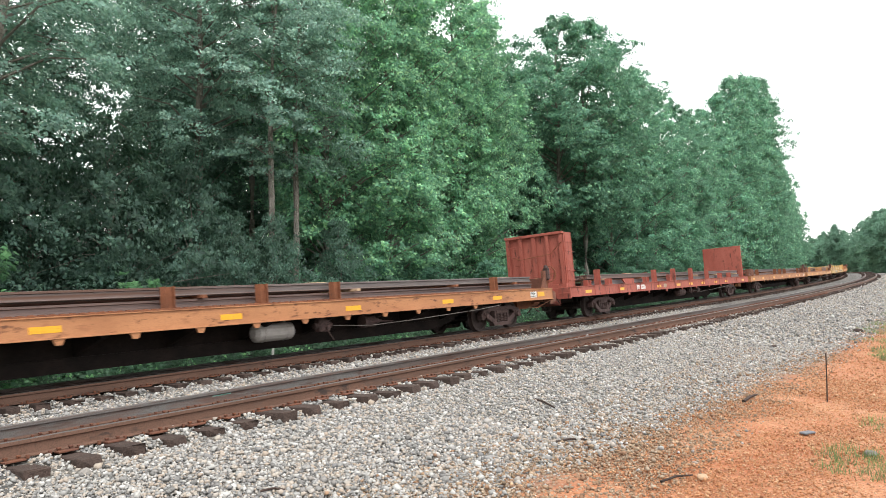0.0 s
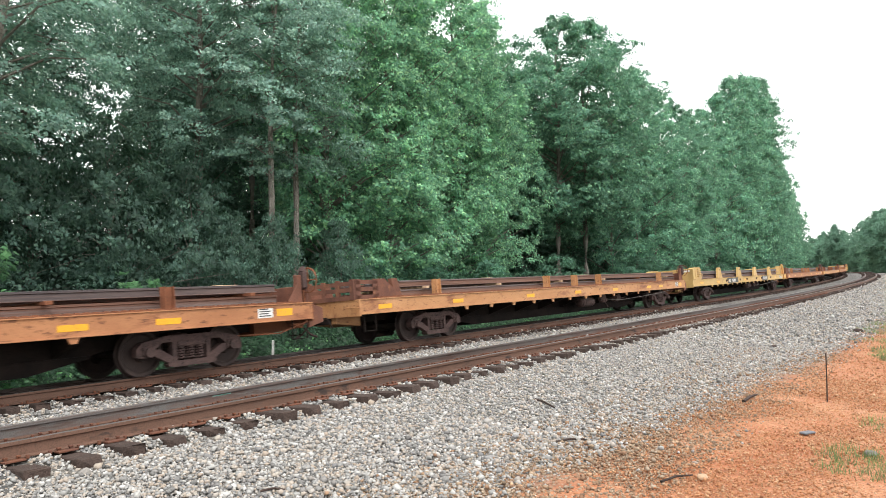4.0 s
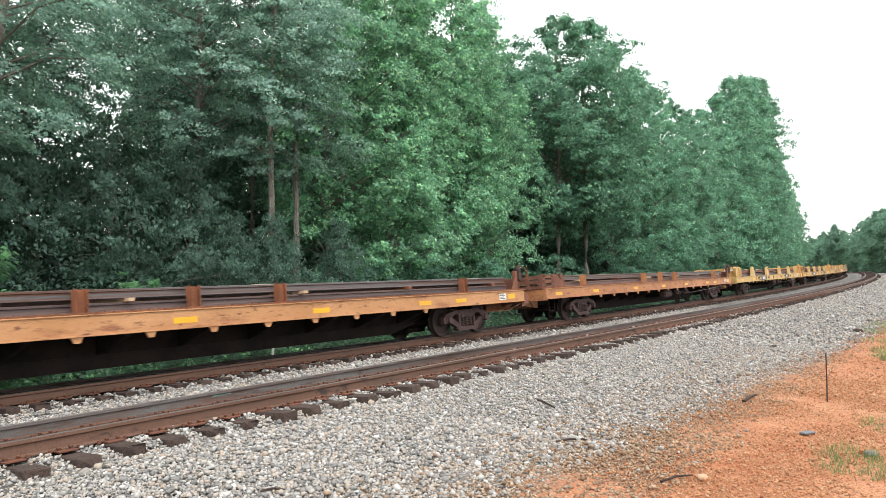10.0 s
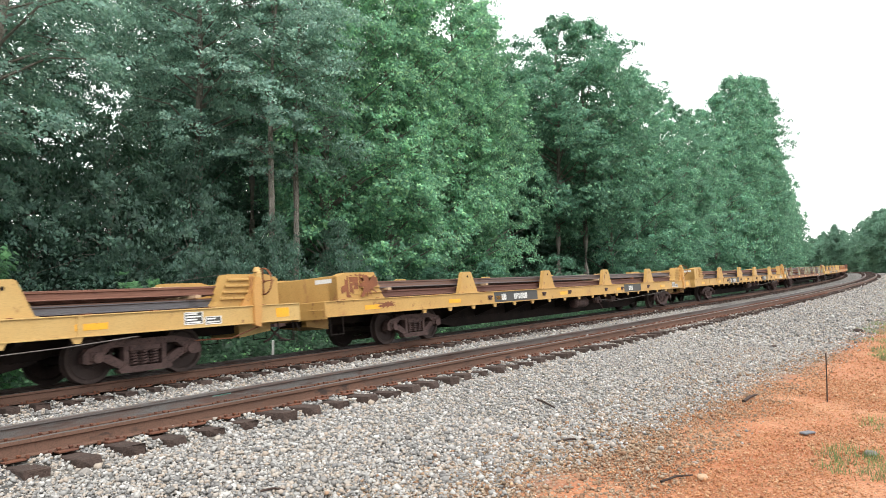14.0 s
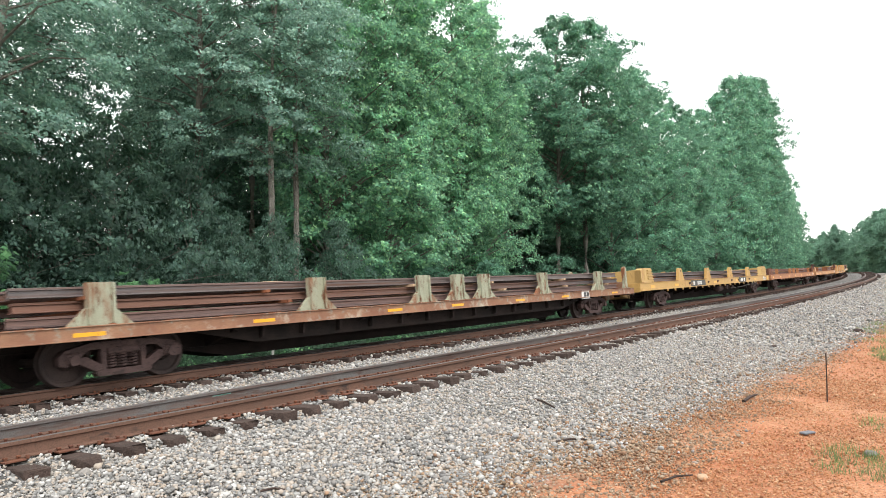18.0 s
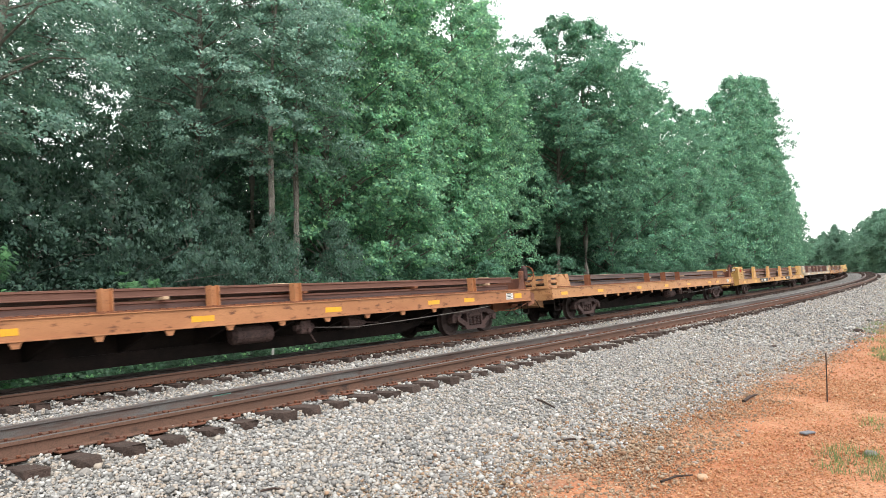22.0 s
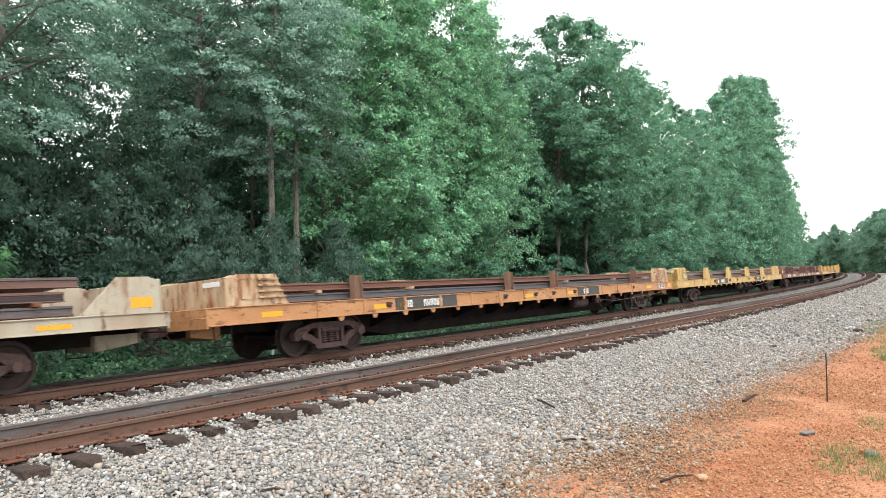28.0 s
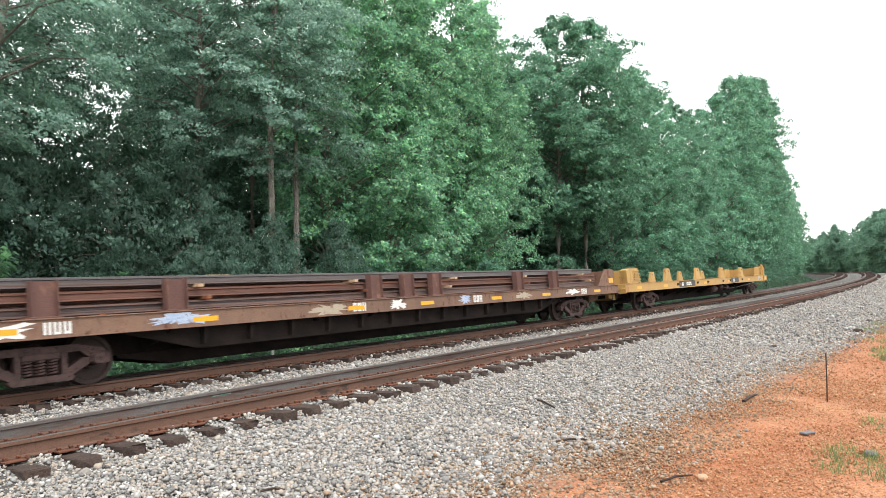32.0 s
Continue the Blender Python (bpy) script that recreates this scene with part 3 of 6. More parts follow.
def step_bm():
    bm = bmesh.new()
    return bent_rod(bm, [(-0.15, 0, 0.86), (-0.15, 0, 0.40), (-0.55, 0, 0.40), (-0.55, 0, 0.86)], 0.02)


def grab_bm():
    bm = bmesh.new()
    return bent_rod(bm, [(0.03, -0.17, 0.97), (0.09, -0.17, 0.97), (0.09, 0.2, 0.97), (0.03, 0.2, 0.97)], 0.012)


def bearer_bm(lo, hi):
    bm = bmesh.new()
    return prism(bm, [(0.33, lo - 0.36), (1.33, lo - 0.06), (1.33, hi), (0.33, hi)], "x", -0.05, 0.05)


def reservoir_bm():
    bm = bmesh.new()
    rod(bm, (-0.45, 0, 0), (0.45, 0, 0), 0.19, 16)
    rod(bm, (-0.52, 0, 0), (-0.45, 0, 0), 0.10, 12, 0.19)
    rod(bm, (0.45, 0, 0), (0.52, 0, 0), 0.19, 12, 0.10)
    for x in (-0.3, 0.3):
        rod(bm, (x - 0.02, 0, 0), (x + 0.02, 0, 0), 0.20, 16)
        block(bm, x - 0.03, x + 0.03, -0.05, 0.05, 0.17, 0.36)
    return bm


def valve_bm():
    bm = bmesh.new()
    block(bm, -0.16, 0.16, -0.10, 0.10, -0.14, 0.16, 0.03)
    rod(bm, (-0.26, 0, 0.0), (0.26, 0, 0.0), 0.07, 10)
    rod(bm, (0.05, -0.16, -0.06), (0.05, 0.1, -0.06), 0.055, 10)
    block(bm, -0.06, 0.06, -0.05, 0.05, 0.1, 0.34)
    rod(bm, (0.1, -0.05, -0.1), (0.22, -0.12, -0.34), 0.012, 6)
    return bm


def cylinder_bm():
    bm = bmesh.new()
    rod(bm, (-0.2, 0, 0), (0.22, 0, 0), 0.15, 14)
    rod(bm, (0.22, 0, 0), (0.5, 0, -0.02), 0.10, 10, 0.03)
    rod(bm, (0.5, 0, -0.02), (0.95, 0, -0.05), 0.018, 6)
    block(bm, -0.1, 0.1, -0.04, 0.04, 0.1, 0.34)
    return bm


def sill_bm(x0, x1, side, lo, hi, lip=0.06, ribs=(), pockets=()):
    """One channel side sill: web, two flanges, stake ribs on its face."""
    bm = bmesh.new()
    y = 1.345 * side
    out = 0.035 * side
    prism(bm, [(y, lo), (y + out, lo), (y + out, hi), (y, hi)], "x", x0, x1)
    block(bm, x0, x1, min(y - 0.02 * side, y + lip * side), max(y - 0.02 * side, y + lip * side), hi, hi + 0.022, 0.004)
    block(bm, x0, x1, min(y - 0.14 * side, y + (lip + 0.005) * side), max(y - 0.14 * side, y + (lip + 0.005) * side), lo - 0.022, lo, 0.004)
    for x in ribs:
        a, b = sorted((y + out, y + (lip - 0.004) * side))
        block(bm, x - 0.045, x + 0.045, a, b, lo, hi)
    for x in pockets:
        a, b = sorted((y + 0.01 * side, y + 0.045 * side))
        prism(bm, [(x - 0.10, lo - 0.022), (x + 0.10, lo - 0.022), (x + 0.05, lo - 0.12), (x - 0.05, lo - 0.12)], "y", a, b)
    return bm


def belly_bm(a, b, deep, hi, ta, tb):
    """The fish-belly centre sill between and beyond the trucks."""
    bm = bmesh.new()
    prism(bm, [(a, 0.62), (ta - 0.9, 0.62), (ta + 0.9, 0.60), (ta + 2.6, deep), (tb - 2.6, deep), (tb - 0.9, 0.60), (tb + 0.9, 0.62), (b, 0.62), (b, hi), (a, hi)], "y", -0.34, 0.34)
    prism(bm, [(ta + 1.6, deep + 0.18), (ta + 2.7, deep - 0.03), (tb - 2.7, deep - 0.03), (tb - 1.6, deep + 0.18), (tb - 1.6, deep + 0.22), (ta + 1.6, deep + 0.22)], "y", -0.44, 0.44)
    return bm


def deck_bm(a, b, z):
    bm = bmesh.new()
    block(bm, a, b, -1.33, 1.33, z - 0.03, z)
    for k in range(int((b - a) / 1.2)):
        x = a + 0.6 + k * 1.2
        block(bm, x - 0.05, x + 0.05, -1.32, 1.32, z, z + 0.05)
    return bm


def a_frame_bm(h, w0, w1, th=0.13, hole=True):
    """A trapezoid stake of welded plate with a bevelled outline; no lifting hole is cut."""
    bm = bmesh.new()
    c = 0.025
    hw = w1 / 2
    out = [(-w0 / 2, 0), (w0 / 2, 0), (hw + 0.02, h - c), (hw - c, h), (-hw + c, h), (-hw - 0.02, h - c)]
    prism(bm, out, "y", -th / 2, th / 2)
    prism(bm, [(-w0 / 2 - 0.04, 0), (w0 / 2 + 0.04, 0), (w0 / 2 + 0.04, 0.02), (-w0 / 2 - 0.04, 0.02)], "y", -th / 2 - 0.03, th / 2 + 0.03)
    for sgn in (-1, 1):
        prism(bm, [(sgn * (hw * 0.55), 0.05), (sgn * (hw * 0.55 + 0.03), 0.05), (sgn * (hw * 0.55 + 0.03), h - 0.25), (sgn * (hw * 0.55), h - 0.25)][::sgn], "y", -th / 2 - 0.025, th / 2 + 0.025) if w1 > 0.5 else None
    return bm


def flared_bm(h, w0, w1):
    """A broad plate column on a flared foot."""
    bm = bmesh.new()
    prism(bm, [(-w0 / 2, 0), (w0 / 2, 0), (w1 / 2, h * 0.42), (w1 / 2, h), (-w1 / 2, h), (-w1 / 2, h * 0.42)], "y", -0.05, 0.05)
    block(bm, -w1 / 2 - 0.01, -w1 / 2 + 0.04, -0.10, 0.05, 0.02, h - 0.01)
    block(bm, w1 / 2 - 0.04, w1 / 2 + 0.01, -0.10, 0.05, 0.02, h - 0.01)
    return bm


# Solid plug whose black colour stands for the shade inside a lifting hole.
def hole_bm(r=0.035, th=0.15):
    bm = bmesh.new()
    rod(bm, (0, -th / 2, 0), (0, th / 2, 0), r, 10)
    return bm


def post_bm(h, w=0.2):
    bm = bmesh.new()
    block(bm, -w / 2, -w / 2 + 0.02, -0.09, 0.09, 0, h, 0.004)
    block(bm, w / 2 - 0.02, w / 2, -0.09, 0.09, 0, h, 0.004)
    block(bm, -w / 2 + 0.02, w / 2 - 0.02, -0.012, 0.012, 0, h - 0.01)
    block(bm, -w / 2 - 0.05, w / 2 + 0.05, -0.10, 0.10, 0, 0.03, 0.005)
    return bm


def glyph_bars(name, parent, x0, z0, h, count, material, y=-1.386, gap=0.35, seed=0, thick=0.14):
    """Plain bars in place of characters, each one or two strokes with a cut."""
    rng = random.Random(seed)
    w = h * 0.62
    for k in range(count):
        bm = bmesh.new()
        x = x0 + k * (w + h * gap * 0.5)
        t = h * thick * 1.6
        cut = rng.uniform(0.35, 0.6) * h
        block(bm, x, x + t, y - 0.003, y, z0, z0 + h)
        block(bm, x + w - t, x + w, y - 0.003, y, z0, z0 + h)
        for at in rng.choice(((), (0.0,), (1.0,), (0.0, 1.0))):
            mid = z0 + t / 2 + (h - t) * at + (cut - h / 2) * 0.2 * (1 - 2 * at)
            block(bm, x + t, x + w - t, y - 0.0025, y, max(z0, mid - t / 2), min(z0 + h, mid + t / 2))
        part(name, bm, material, parent)


def flake_bm(x0, x1, z0, z1, y, seed):
    """A thin uneven patch of paint."""
    rng = random.Random(seed)
    bm = bmesh.new()
    n = 30
    cx, cz = (x0 + x1) / 2, (z0 + z1) / 2
    ring = []
    for k in range(n):
        a = 2 * math.pi * k / n
        r = rng.uniform(0.3, 1.0)
        ring.append((cx + (x1 - x0) / 2 * max(-1, min(1, 1.3 * r * math.cos(a))), cz + (z1 - z0) / 2 * max(-1, min(1, 1.3 * r * math.sin(a)))))
    prism(bm, ring, "y", y - 0.003, y)
    return bm


LO, HI = 0.82, 1.14


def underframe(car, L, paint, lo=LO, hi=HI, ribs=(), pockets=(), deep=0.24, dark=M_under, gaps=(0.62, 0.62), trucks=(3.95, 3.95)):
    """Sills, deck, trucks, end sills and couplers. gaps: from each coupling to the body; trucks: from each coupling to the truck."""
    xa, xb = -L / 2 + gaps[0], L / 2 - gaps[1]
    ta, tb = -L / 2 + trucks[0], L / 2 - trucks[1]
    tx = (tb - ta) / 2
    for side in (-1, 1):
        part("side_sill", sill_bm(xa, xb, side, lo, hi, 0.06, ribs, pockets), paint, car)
    part("centre_sill", belly_bm(-L / 2 + 0.6, L / 2 - 0.6, deep, hi - 0.06, ta, tb), dark, car, "fish-belly centre sill coloured near black for shade")
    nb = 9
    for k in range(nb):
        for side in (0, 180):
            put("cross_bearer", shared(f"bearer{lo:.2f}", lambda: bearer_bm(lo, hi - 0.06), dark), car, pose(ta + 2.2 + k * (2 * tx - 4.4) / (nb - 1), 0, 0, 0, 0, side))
    part("deck", deck_bm(xa + 0.03, xb - 0.03, hi - 0.01), M_rust, car, "rusted steel deck with cross bars")
    sets = truck(car, ta) + truck(car, tb)
    for sgn, rz, e, gap in ((-1, 180, -xa, gaps[0]), (1, 0, xb, gaps[1])):
        bm = bmesh.new()
        block(bm, e - 0.03, e + 0.03, -1.38, 1.38, lo - 0.06, hi + 0.02, 0.01)
        end = L / 2 - 0.72
        if gap > 0.9:
            block(bm, e + 0.03, end, -0.62, 0.62, 0.66, 0.90, 0.02)
            block(bm, end - 0.05, end, -1.2, 1.2, 0.74, 0.94, 0.01)
        prism(bm, [(e - 0.9, 0.52), (end + 0.05, 0.62), (end + 0.05, 0.80), (e - 0.9, 0.80)], "y", -0.50, 0.50)
        es = part("end_sill", bm, M_rust if gap > 0.9 else paint, car)
        es.matrix_basis = pose(0, 0, 0, 0, 0, rz)
        put("coupler", shared("coupler", coupler_bm, M_truck), car, pose(sgn * end, 0, 0, 0, 0, rz), "rusty knuckle coupler with air hose")
        put("uncoupling_lever", shared("lever", lever_bm, M_under), car, pose(sgn * (end + 0.02), 0, 0, 0, 0, rz))
        for y in (-1.33, 1.33):
            put("sill_step", shared("step", step_bm, M_under), car, pose(sgn * e, y, 0, 0, 0, rz))
            put("grab_iron", shared("grab" + paint.name, grab_bm, paint), car, pose(sgn * e, y * 0.85, 0, 0, 0, rz))
    return sets


def brake_gear(car, x, pale=False):
    put("air_reservoir", shared("reservoir" + str(pale), reservoir_bm, surface("pale_grey_tank", (0.30, 0.28, 0.26), (0.22, 0.2, 0.19), 0.7) if pale else M_truck), car, pose(x, -1.0, 0.58), "cylindrical brake air reservoir")
    put("brake_valve", shared("valve", valve_bm, M_truck), car, pose(x + 1.35, -1.1, 0.62), "brake control valve")
    put("brake_cylinder", shared("cylinder", cylinder_bm, M_truck), car, pose(x + 3.0, -0.95, 0.62), "brake cylinder with push rod")
    bm = bmesh.new()
    bent_rod(bm, [(x + 1.6, -1.2, 0.60), (x + 2.8, -1.25, 0.52), (x + 4.5, -1.3, 0.56), (x + 7.2, -1.38, 0.66), (x + 8.4, -1.40, 0.74)], 0.010)
    part("brake_pipe", bm, M_pipe, car, "thin grey brake pipe")


def tapes(car, xs, lo=LO, hi=HI, w=0.5):
    for x in xs:
        bm = bmesh.new()
        h = (hi - lo) * 0.34
        block(bm, x - w / 2, x + w / 2, -1.3845, -1.3810, (lo + hi) / 2 - h / 2 - 0.02, (lo + hi) / 2 + h / 2 - 0.02)
        part("reflector", bm, M_reflect, car, "yellow reflective strip")


def hooks(car, xs, lo=LO, hi=HI):
    for x in xs:
        if "hook" not in SHARED:
            bm = bmesh.new()
            block(bm, -0.07, 0.06, -1.430, -1.381, 0.11, 0.18, 0.012)
            block(bm, -0.01, 0.09, -1.445, -1.381, 0.15, 0.20, 0.012)
            block(bm, -0.10, 0.10, -1.389, -1.381, 0.08, 0.21)
            shared("hook", lambda: bm, M_truck)
        put("tie_down_hook", SHARED["hook"], car, pose(x, 0, lo + 0.02), "rusty tie-down hook")


def end_box(car, x, sgn, paint, top=1.80, length=1.7, patch=None, base=HI + 0.02):
    """A welded end box: cross plate, two side boxes with ribs and sloping backs. sgn points to the car's middle."""
    bm = bmesh.new()
    a, b = sorted((x, x + sgn * 0.06))
    block(bm, a, b, -1.24, 1.24, base, top - 0.06, 0.01)
    plate = part("end_plate", bm, paint, car)
    for side in (-1, 1):
        bm = bmesh.new()
        ya, yb = sorted((side * 1.27, side * 0.98))
        out = [(x, base), (x + sgn * (length + 0.12), base), (x + sgn * length, base + 0.12), (x + sgn * (length - 0.22), top), (x + sgn * 0.30, top), (x, top - 0.10)]
        prism(bm, out, "y", ya, yb)
        box = part("end_box", bm, paint, car)
        bm = bmesh.new()
        for k in range(4):
            z = base + 0.16 + k * (top - base - 0.2) / 3.6
            xa, xb = sorted((x + sgn * (length * 0.52), x + sgn * (length - 0.02 - 0.06 * k)))
            yy = sorted((side * 1.27, side * 1.32))
            block(bm, xa, xb, yy[0], yy[1], z - 0.02, z + 0.025, 0.006)
        part("rib", bm, paint, box)
        bm = bmesh.new()
        xa, xb = sorted((x + sgn * 0.36, x + sgn * (length * 0.48)))
        yy = sorted((side * 1.27, side * 1.282))
        for (p, q, r, s) in ((xa, xb, base + 0.12, base + 0.14), (xa, xb, top - 0.10, top - 0.08), (xa, xa + 0.02, base + 0.14, top - 0.10), (xb - 0.02, xb, base + 0.14, top - 0.10)):
            block(bm, p, q, yy[0], yy[1], r, s)
        part("panel_frame", bm, paint, box)
    if patch:
        bm = bmesh.new()
        xx = sorted((x - sgn * 0.004, x - sgn * 0.001))
        block(bm, xx[0], xx[1], -1.1, -0.55, top - 0.22, top - 0.12)
        part("stencil_patch", bm, patch, plate)
    return plate


def holed_end(car, x, sgn, paint, top=1.64, length=1.75):
    """A rusty end frame of plates with square openings and a leaning corner post."""
    base = HI + 0.02
    bm = bmesh.new()
    a, b = sorted((x, x + sgn * 0.05))
    for y in (-1.26, -0.79, -0.31, 0.17, 0.65, 1.12):
        block(bm, a, b, y, y + 0.14, base, top, 0.005)
    for z in (base, base + 0.19, top - 0.14):
        block(bm, a + 0.003, b - 0.003, -1.24, 1.24, z, z + 0.10)
    part("end_plate", bm, paint, car, "rusty end frame with square openings")
    for side in (-1, 1):
        bm = bmesh.new()
        ya, yb = sorted((side * 1.27, side * 1.23))
        for u in (0.0, 0.62):
            xa, xb = sorted((x + sgn * (u + 0.05), x + sgn * (u + 0.24)))
            block(bm, xa, xb, ya, yb, base, top, 0.004)
        for z in (base, base + 0.19, top - 0.12):
            xa, xb = sorted((x + sgn * 0.05, x + sgn * 0.84))
            block(bm, xa, xb, ya + 0.004 * (side > 0), yb - 0.004 * (side < 0), z, z + 0.10)
        out = [(x + sgn * 0.84, base), (x + sgn * (length + 0.1), base), (x + sgn * (length - 0.2), base + 0.16), (x + sgn * 1.12, top), (x + sgn * 0.84, top)]
        prism(bm, out, "y", ya, yb)
        part("side_frame_plate", bm, paint, car)
        bm = bmesh.new()
        xa, xb = sorted((x + sgn * 1.35, x + sgn * 1.60))
        prism(bm, [(x + sgn * 1.50, base), (x + sgn * 1.78, base), (x + sgn * 1.62, top), (x + sgn * 1.40, top)], "y", side * 1.19 - 0.06, side * 1.19 + 0.06)
        part("corner_post", bm, paint, car)


def hand_brake(car, x, paint, plated=False):
    """A brake stand at the trailing corner: post, gear case, wheel, chain."""
    bm = bmesh.new()
    block(bm, x - 0.06, x + 0.06, -1.32, -1.18, HI - 0.2, HI + 0.62, 0.015)
    prism(bm, [(x - 0.35, HI), (x - 0.06, HI), (x - 0.06, HI + 0.42)], "y", -1.34, -1.28)
    if plated:
        prism(bm, [(x - 0.10, LO - 0.06), (x + 0.04, LO - 0.10), (x + 0.10, HI + 0.1), (x + 0.12, HI + 0.56), (x - 0.02, HI + 0.60), (x - 0.10, HI + 0.3)], "y", -1.44, -1.34)
    stand = part("brake_stand", bm, M_yellow_rusty if plated else paint, car, "rust-stained hand brake stand")
    bm = bmesh.new()
    block(bm, x + 0.06, x + 0.18, -1.42, -1.18, HI + 0.30, HI + 0.72, 0.05)
    rod(bm, (x + 0.12, -1.30, HI + 0.70), (x + 0.12, -1.30, HI + 0.80), 0.09, 12, 0.05)
    part("gear_case", bm, paint if plated else M_truck, stand)
    bm = bmesh.new()
    n = 20
    c = Vector((x + 0.26, -1.30, HI + 0.50))
    ring = [c + Vector((0, 0.27 * math.cos(2 * math.pi * k / n), 0.27 * math.sin(2 * math.pi * k / n))) for k in range(n + 1)]
    bent_rod(bm, ring, 0.016, 6)
    for k in range(4):
        rod(bm, c, ring[k * 5], 0.012, 6)
    rod(bm, c - Vector((0.1, 0, 0)), c + Vector((0.03, 0, 0)), 0.035, 8)
    part("brake_wheel", bm, M_rust, stand)
    bm = bmesh.new()
    bent_rod(bm, [(x + 0.12, -1.30, HI + 0.3), (x + 0.12, -1.34, 0.75), (x - 0.5, -1.2, 0.55), (x - 1.6, -1.0, 0.58)], 0.016)
    part("brake_chain", bm, M_rust, stand)


def bundle(L, tiers, rng, short=0.0, per=11, start=None, end=None, floor=HI):
    """The load of one car: tiers of rails on timber blocks."""
    load = tagged(empty("rail_load"), "bundle of used rusty rails in tiers on timber blocks", "rails", "rail loads")
    x0 = -L / 2 + 2.0 if start is None else start
    x1 = L / 2 - 2.0 if end is None else end
    z = floor + 0.05
    step = 0.236
    for t in range(tiers):
        span = 1.98
        for k in range(per):
            y = -span / 2 + k * span / (per - 1)
            a, b = x0 + rng.uniform(0.0, 0.35), x1 - rng.uniform(0.0, 0.35)
            coat = rng.choice((M_railload, M_railload, M_railgrey, M_railgrey, M_railbrown))
            key = "load_rail" + coat.name
            if key not in SHARED:
                bm = bmesh.new()
                prism(bm, [(u, w + 0.168) for u, w in RAIL], "x", 0.0, 1.0)
                shared(key, lambda: bm, coat)
            if t < tiers - 1 and 1 < k < per - 2:
                continue
            o = put("rail", SHARED[key], load)
            o.matrix_basis = Matrix.LocRotScale((a, y, z), Euler((0, 0, rng.uniform(-0.0012, 0.0012))), (b - a, 1.0, 1.0))
        n = 6
        for k in range(n):
            x = x0 + 1.2 + k * (x1 - x0 - 2.4) / (n - 1) + rng.uniform(-0.5, 0.5)
            bm = bmesh.new()
            out = rng.uniform(0.0, 0.12)
            block(bm, x - 0.06, x + 0.06, -1.14 - out, 1.16, z + 0.169, z + 0.230, 0.004)
            if t < tiers - 1:
                part("timber_block", bm, M_timber if rng.random() < 0.7 else M_rust, load, "pale timber spacer")
            else:
                bm.free()
                if k % 2:
                    bm = bmesh.new()
                    block(bm, x - 0.3, x + 0.3, -0.55 - out, -0.35, z + 0.169, z + 0.205, 0.006)
                    part("timber_block", bm, M_timber, load, "pale timber offcut")
        z += step
    return load


def stake_row(car, kind, xs, paint, h=0.64, w0=0.9, w1=0.42, label="", base=HI + 0.022):
    for x in xs:
        for side in (-1, 1):
            if kind == "a":
                s = put("stake", shared(f"a{h:.2f}{w0:.2f}{w1:.2f}{paint.name}", lambda: a_frame_bm(h, w0, w1), paint), car, pose(x, side * 1.22, base, 0, 0, 0 if side < 0 else 180), label)
                put("lifting_hole", shared("lifting_hole", hole_bm, M_under), s, pose(0, 0, h - 0.14))
            elif kind == "t":
                put("stake", shared(f"t{h:.2f}{w0:.2f}{w1:.2f}{paint.name}", lambda: flared_bm(h, w0, w1), paint), car, pose(x, side * 1.22, base, 0, 0, 0 if side < 0 else 180), label)
            else:
                put("stake", shared(f"p{h:.2f}{w0:.2f}{paint.name}", lambda: post_bm(h, w0), paint), car, pose(x, side * 1.22, base), label)


def panel(car, x0, x1, bars, seed, lo=LO, hi=HI):
    bm = bmesh.new()
    block(bm, x0, x1, -1.3845, -1.3810, lo + 0.01, hi - 0.01)
    p = part("black_panel", bm, M_black, car, "black painted panel with white bars")
    for at, count in bars:
        glyph_bars("white_bar", p, x0 + at, lo + 0.07, (hi - lo) * 0.55, count, M_white, y=-1.3850, seed=seed + count)
    return p


def painted_word(parent, text, x0, z0, h, wide, material, y=-1.3852):
    """Flat painted letters on the near side sill."""
    font = bpy.data.curves.new("lettering", "FONT")
    font.body, font.size, font.extrude = text, 1.0, 0.001
    tmp = bpy.data.objects.new("lettering", font)
    me = bpy.data.meshes.new_from_object(tmp)
    bpy.data.objects.remove(tmp)
    bpy.data.curves.remove(font)
    me.materials.append(material)
    v = np.array([p.co for p in me.vertices])
    lo, span = v.min(0), v.max(0) - v.min(0)
    for p in me.vertices:
        a, b = (p.co.x - lo[0]) / span[0], (p.co.y - lo[1]) / span[1]
        p.co = (x0 + a * wide + 0.12 * h * b, y - 0.002 * (p.co.z > 0), z0 + b * h)
    put("lettering", me, parent, None, "white painted letters " + text)


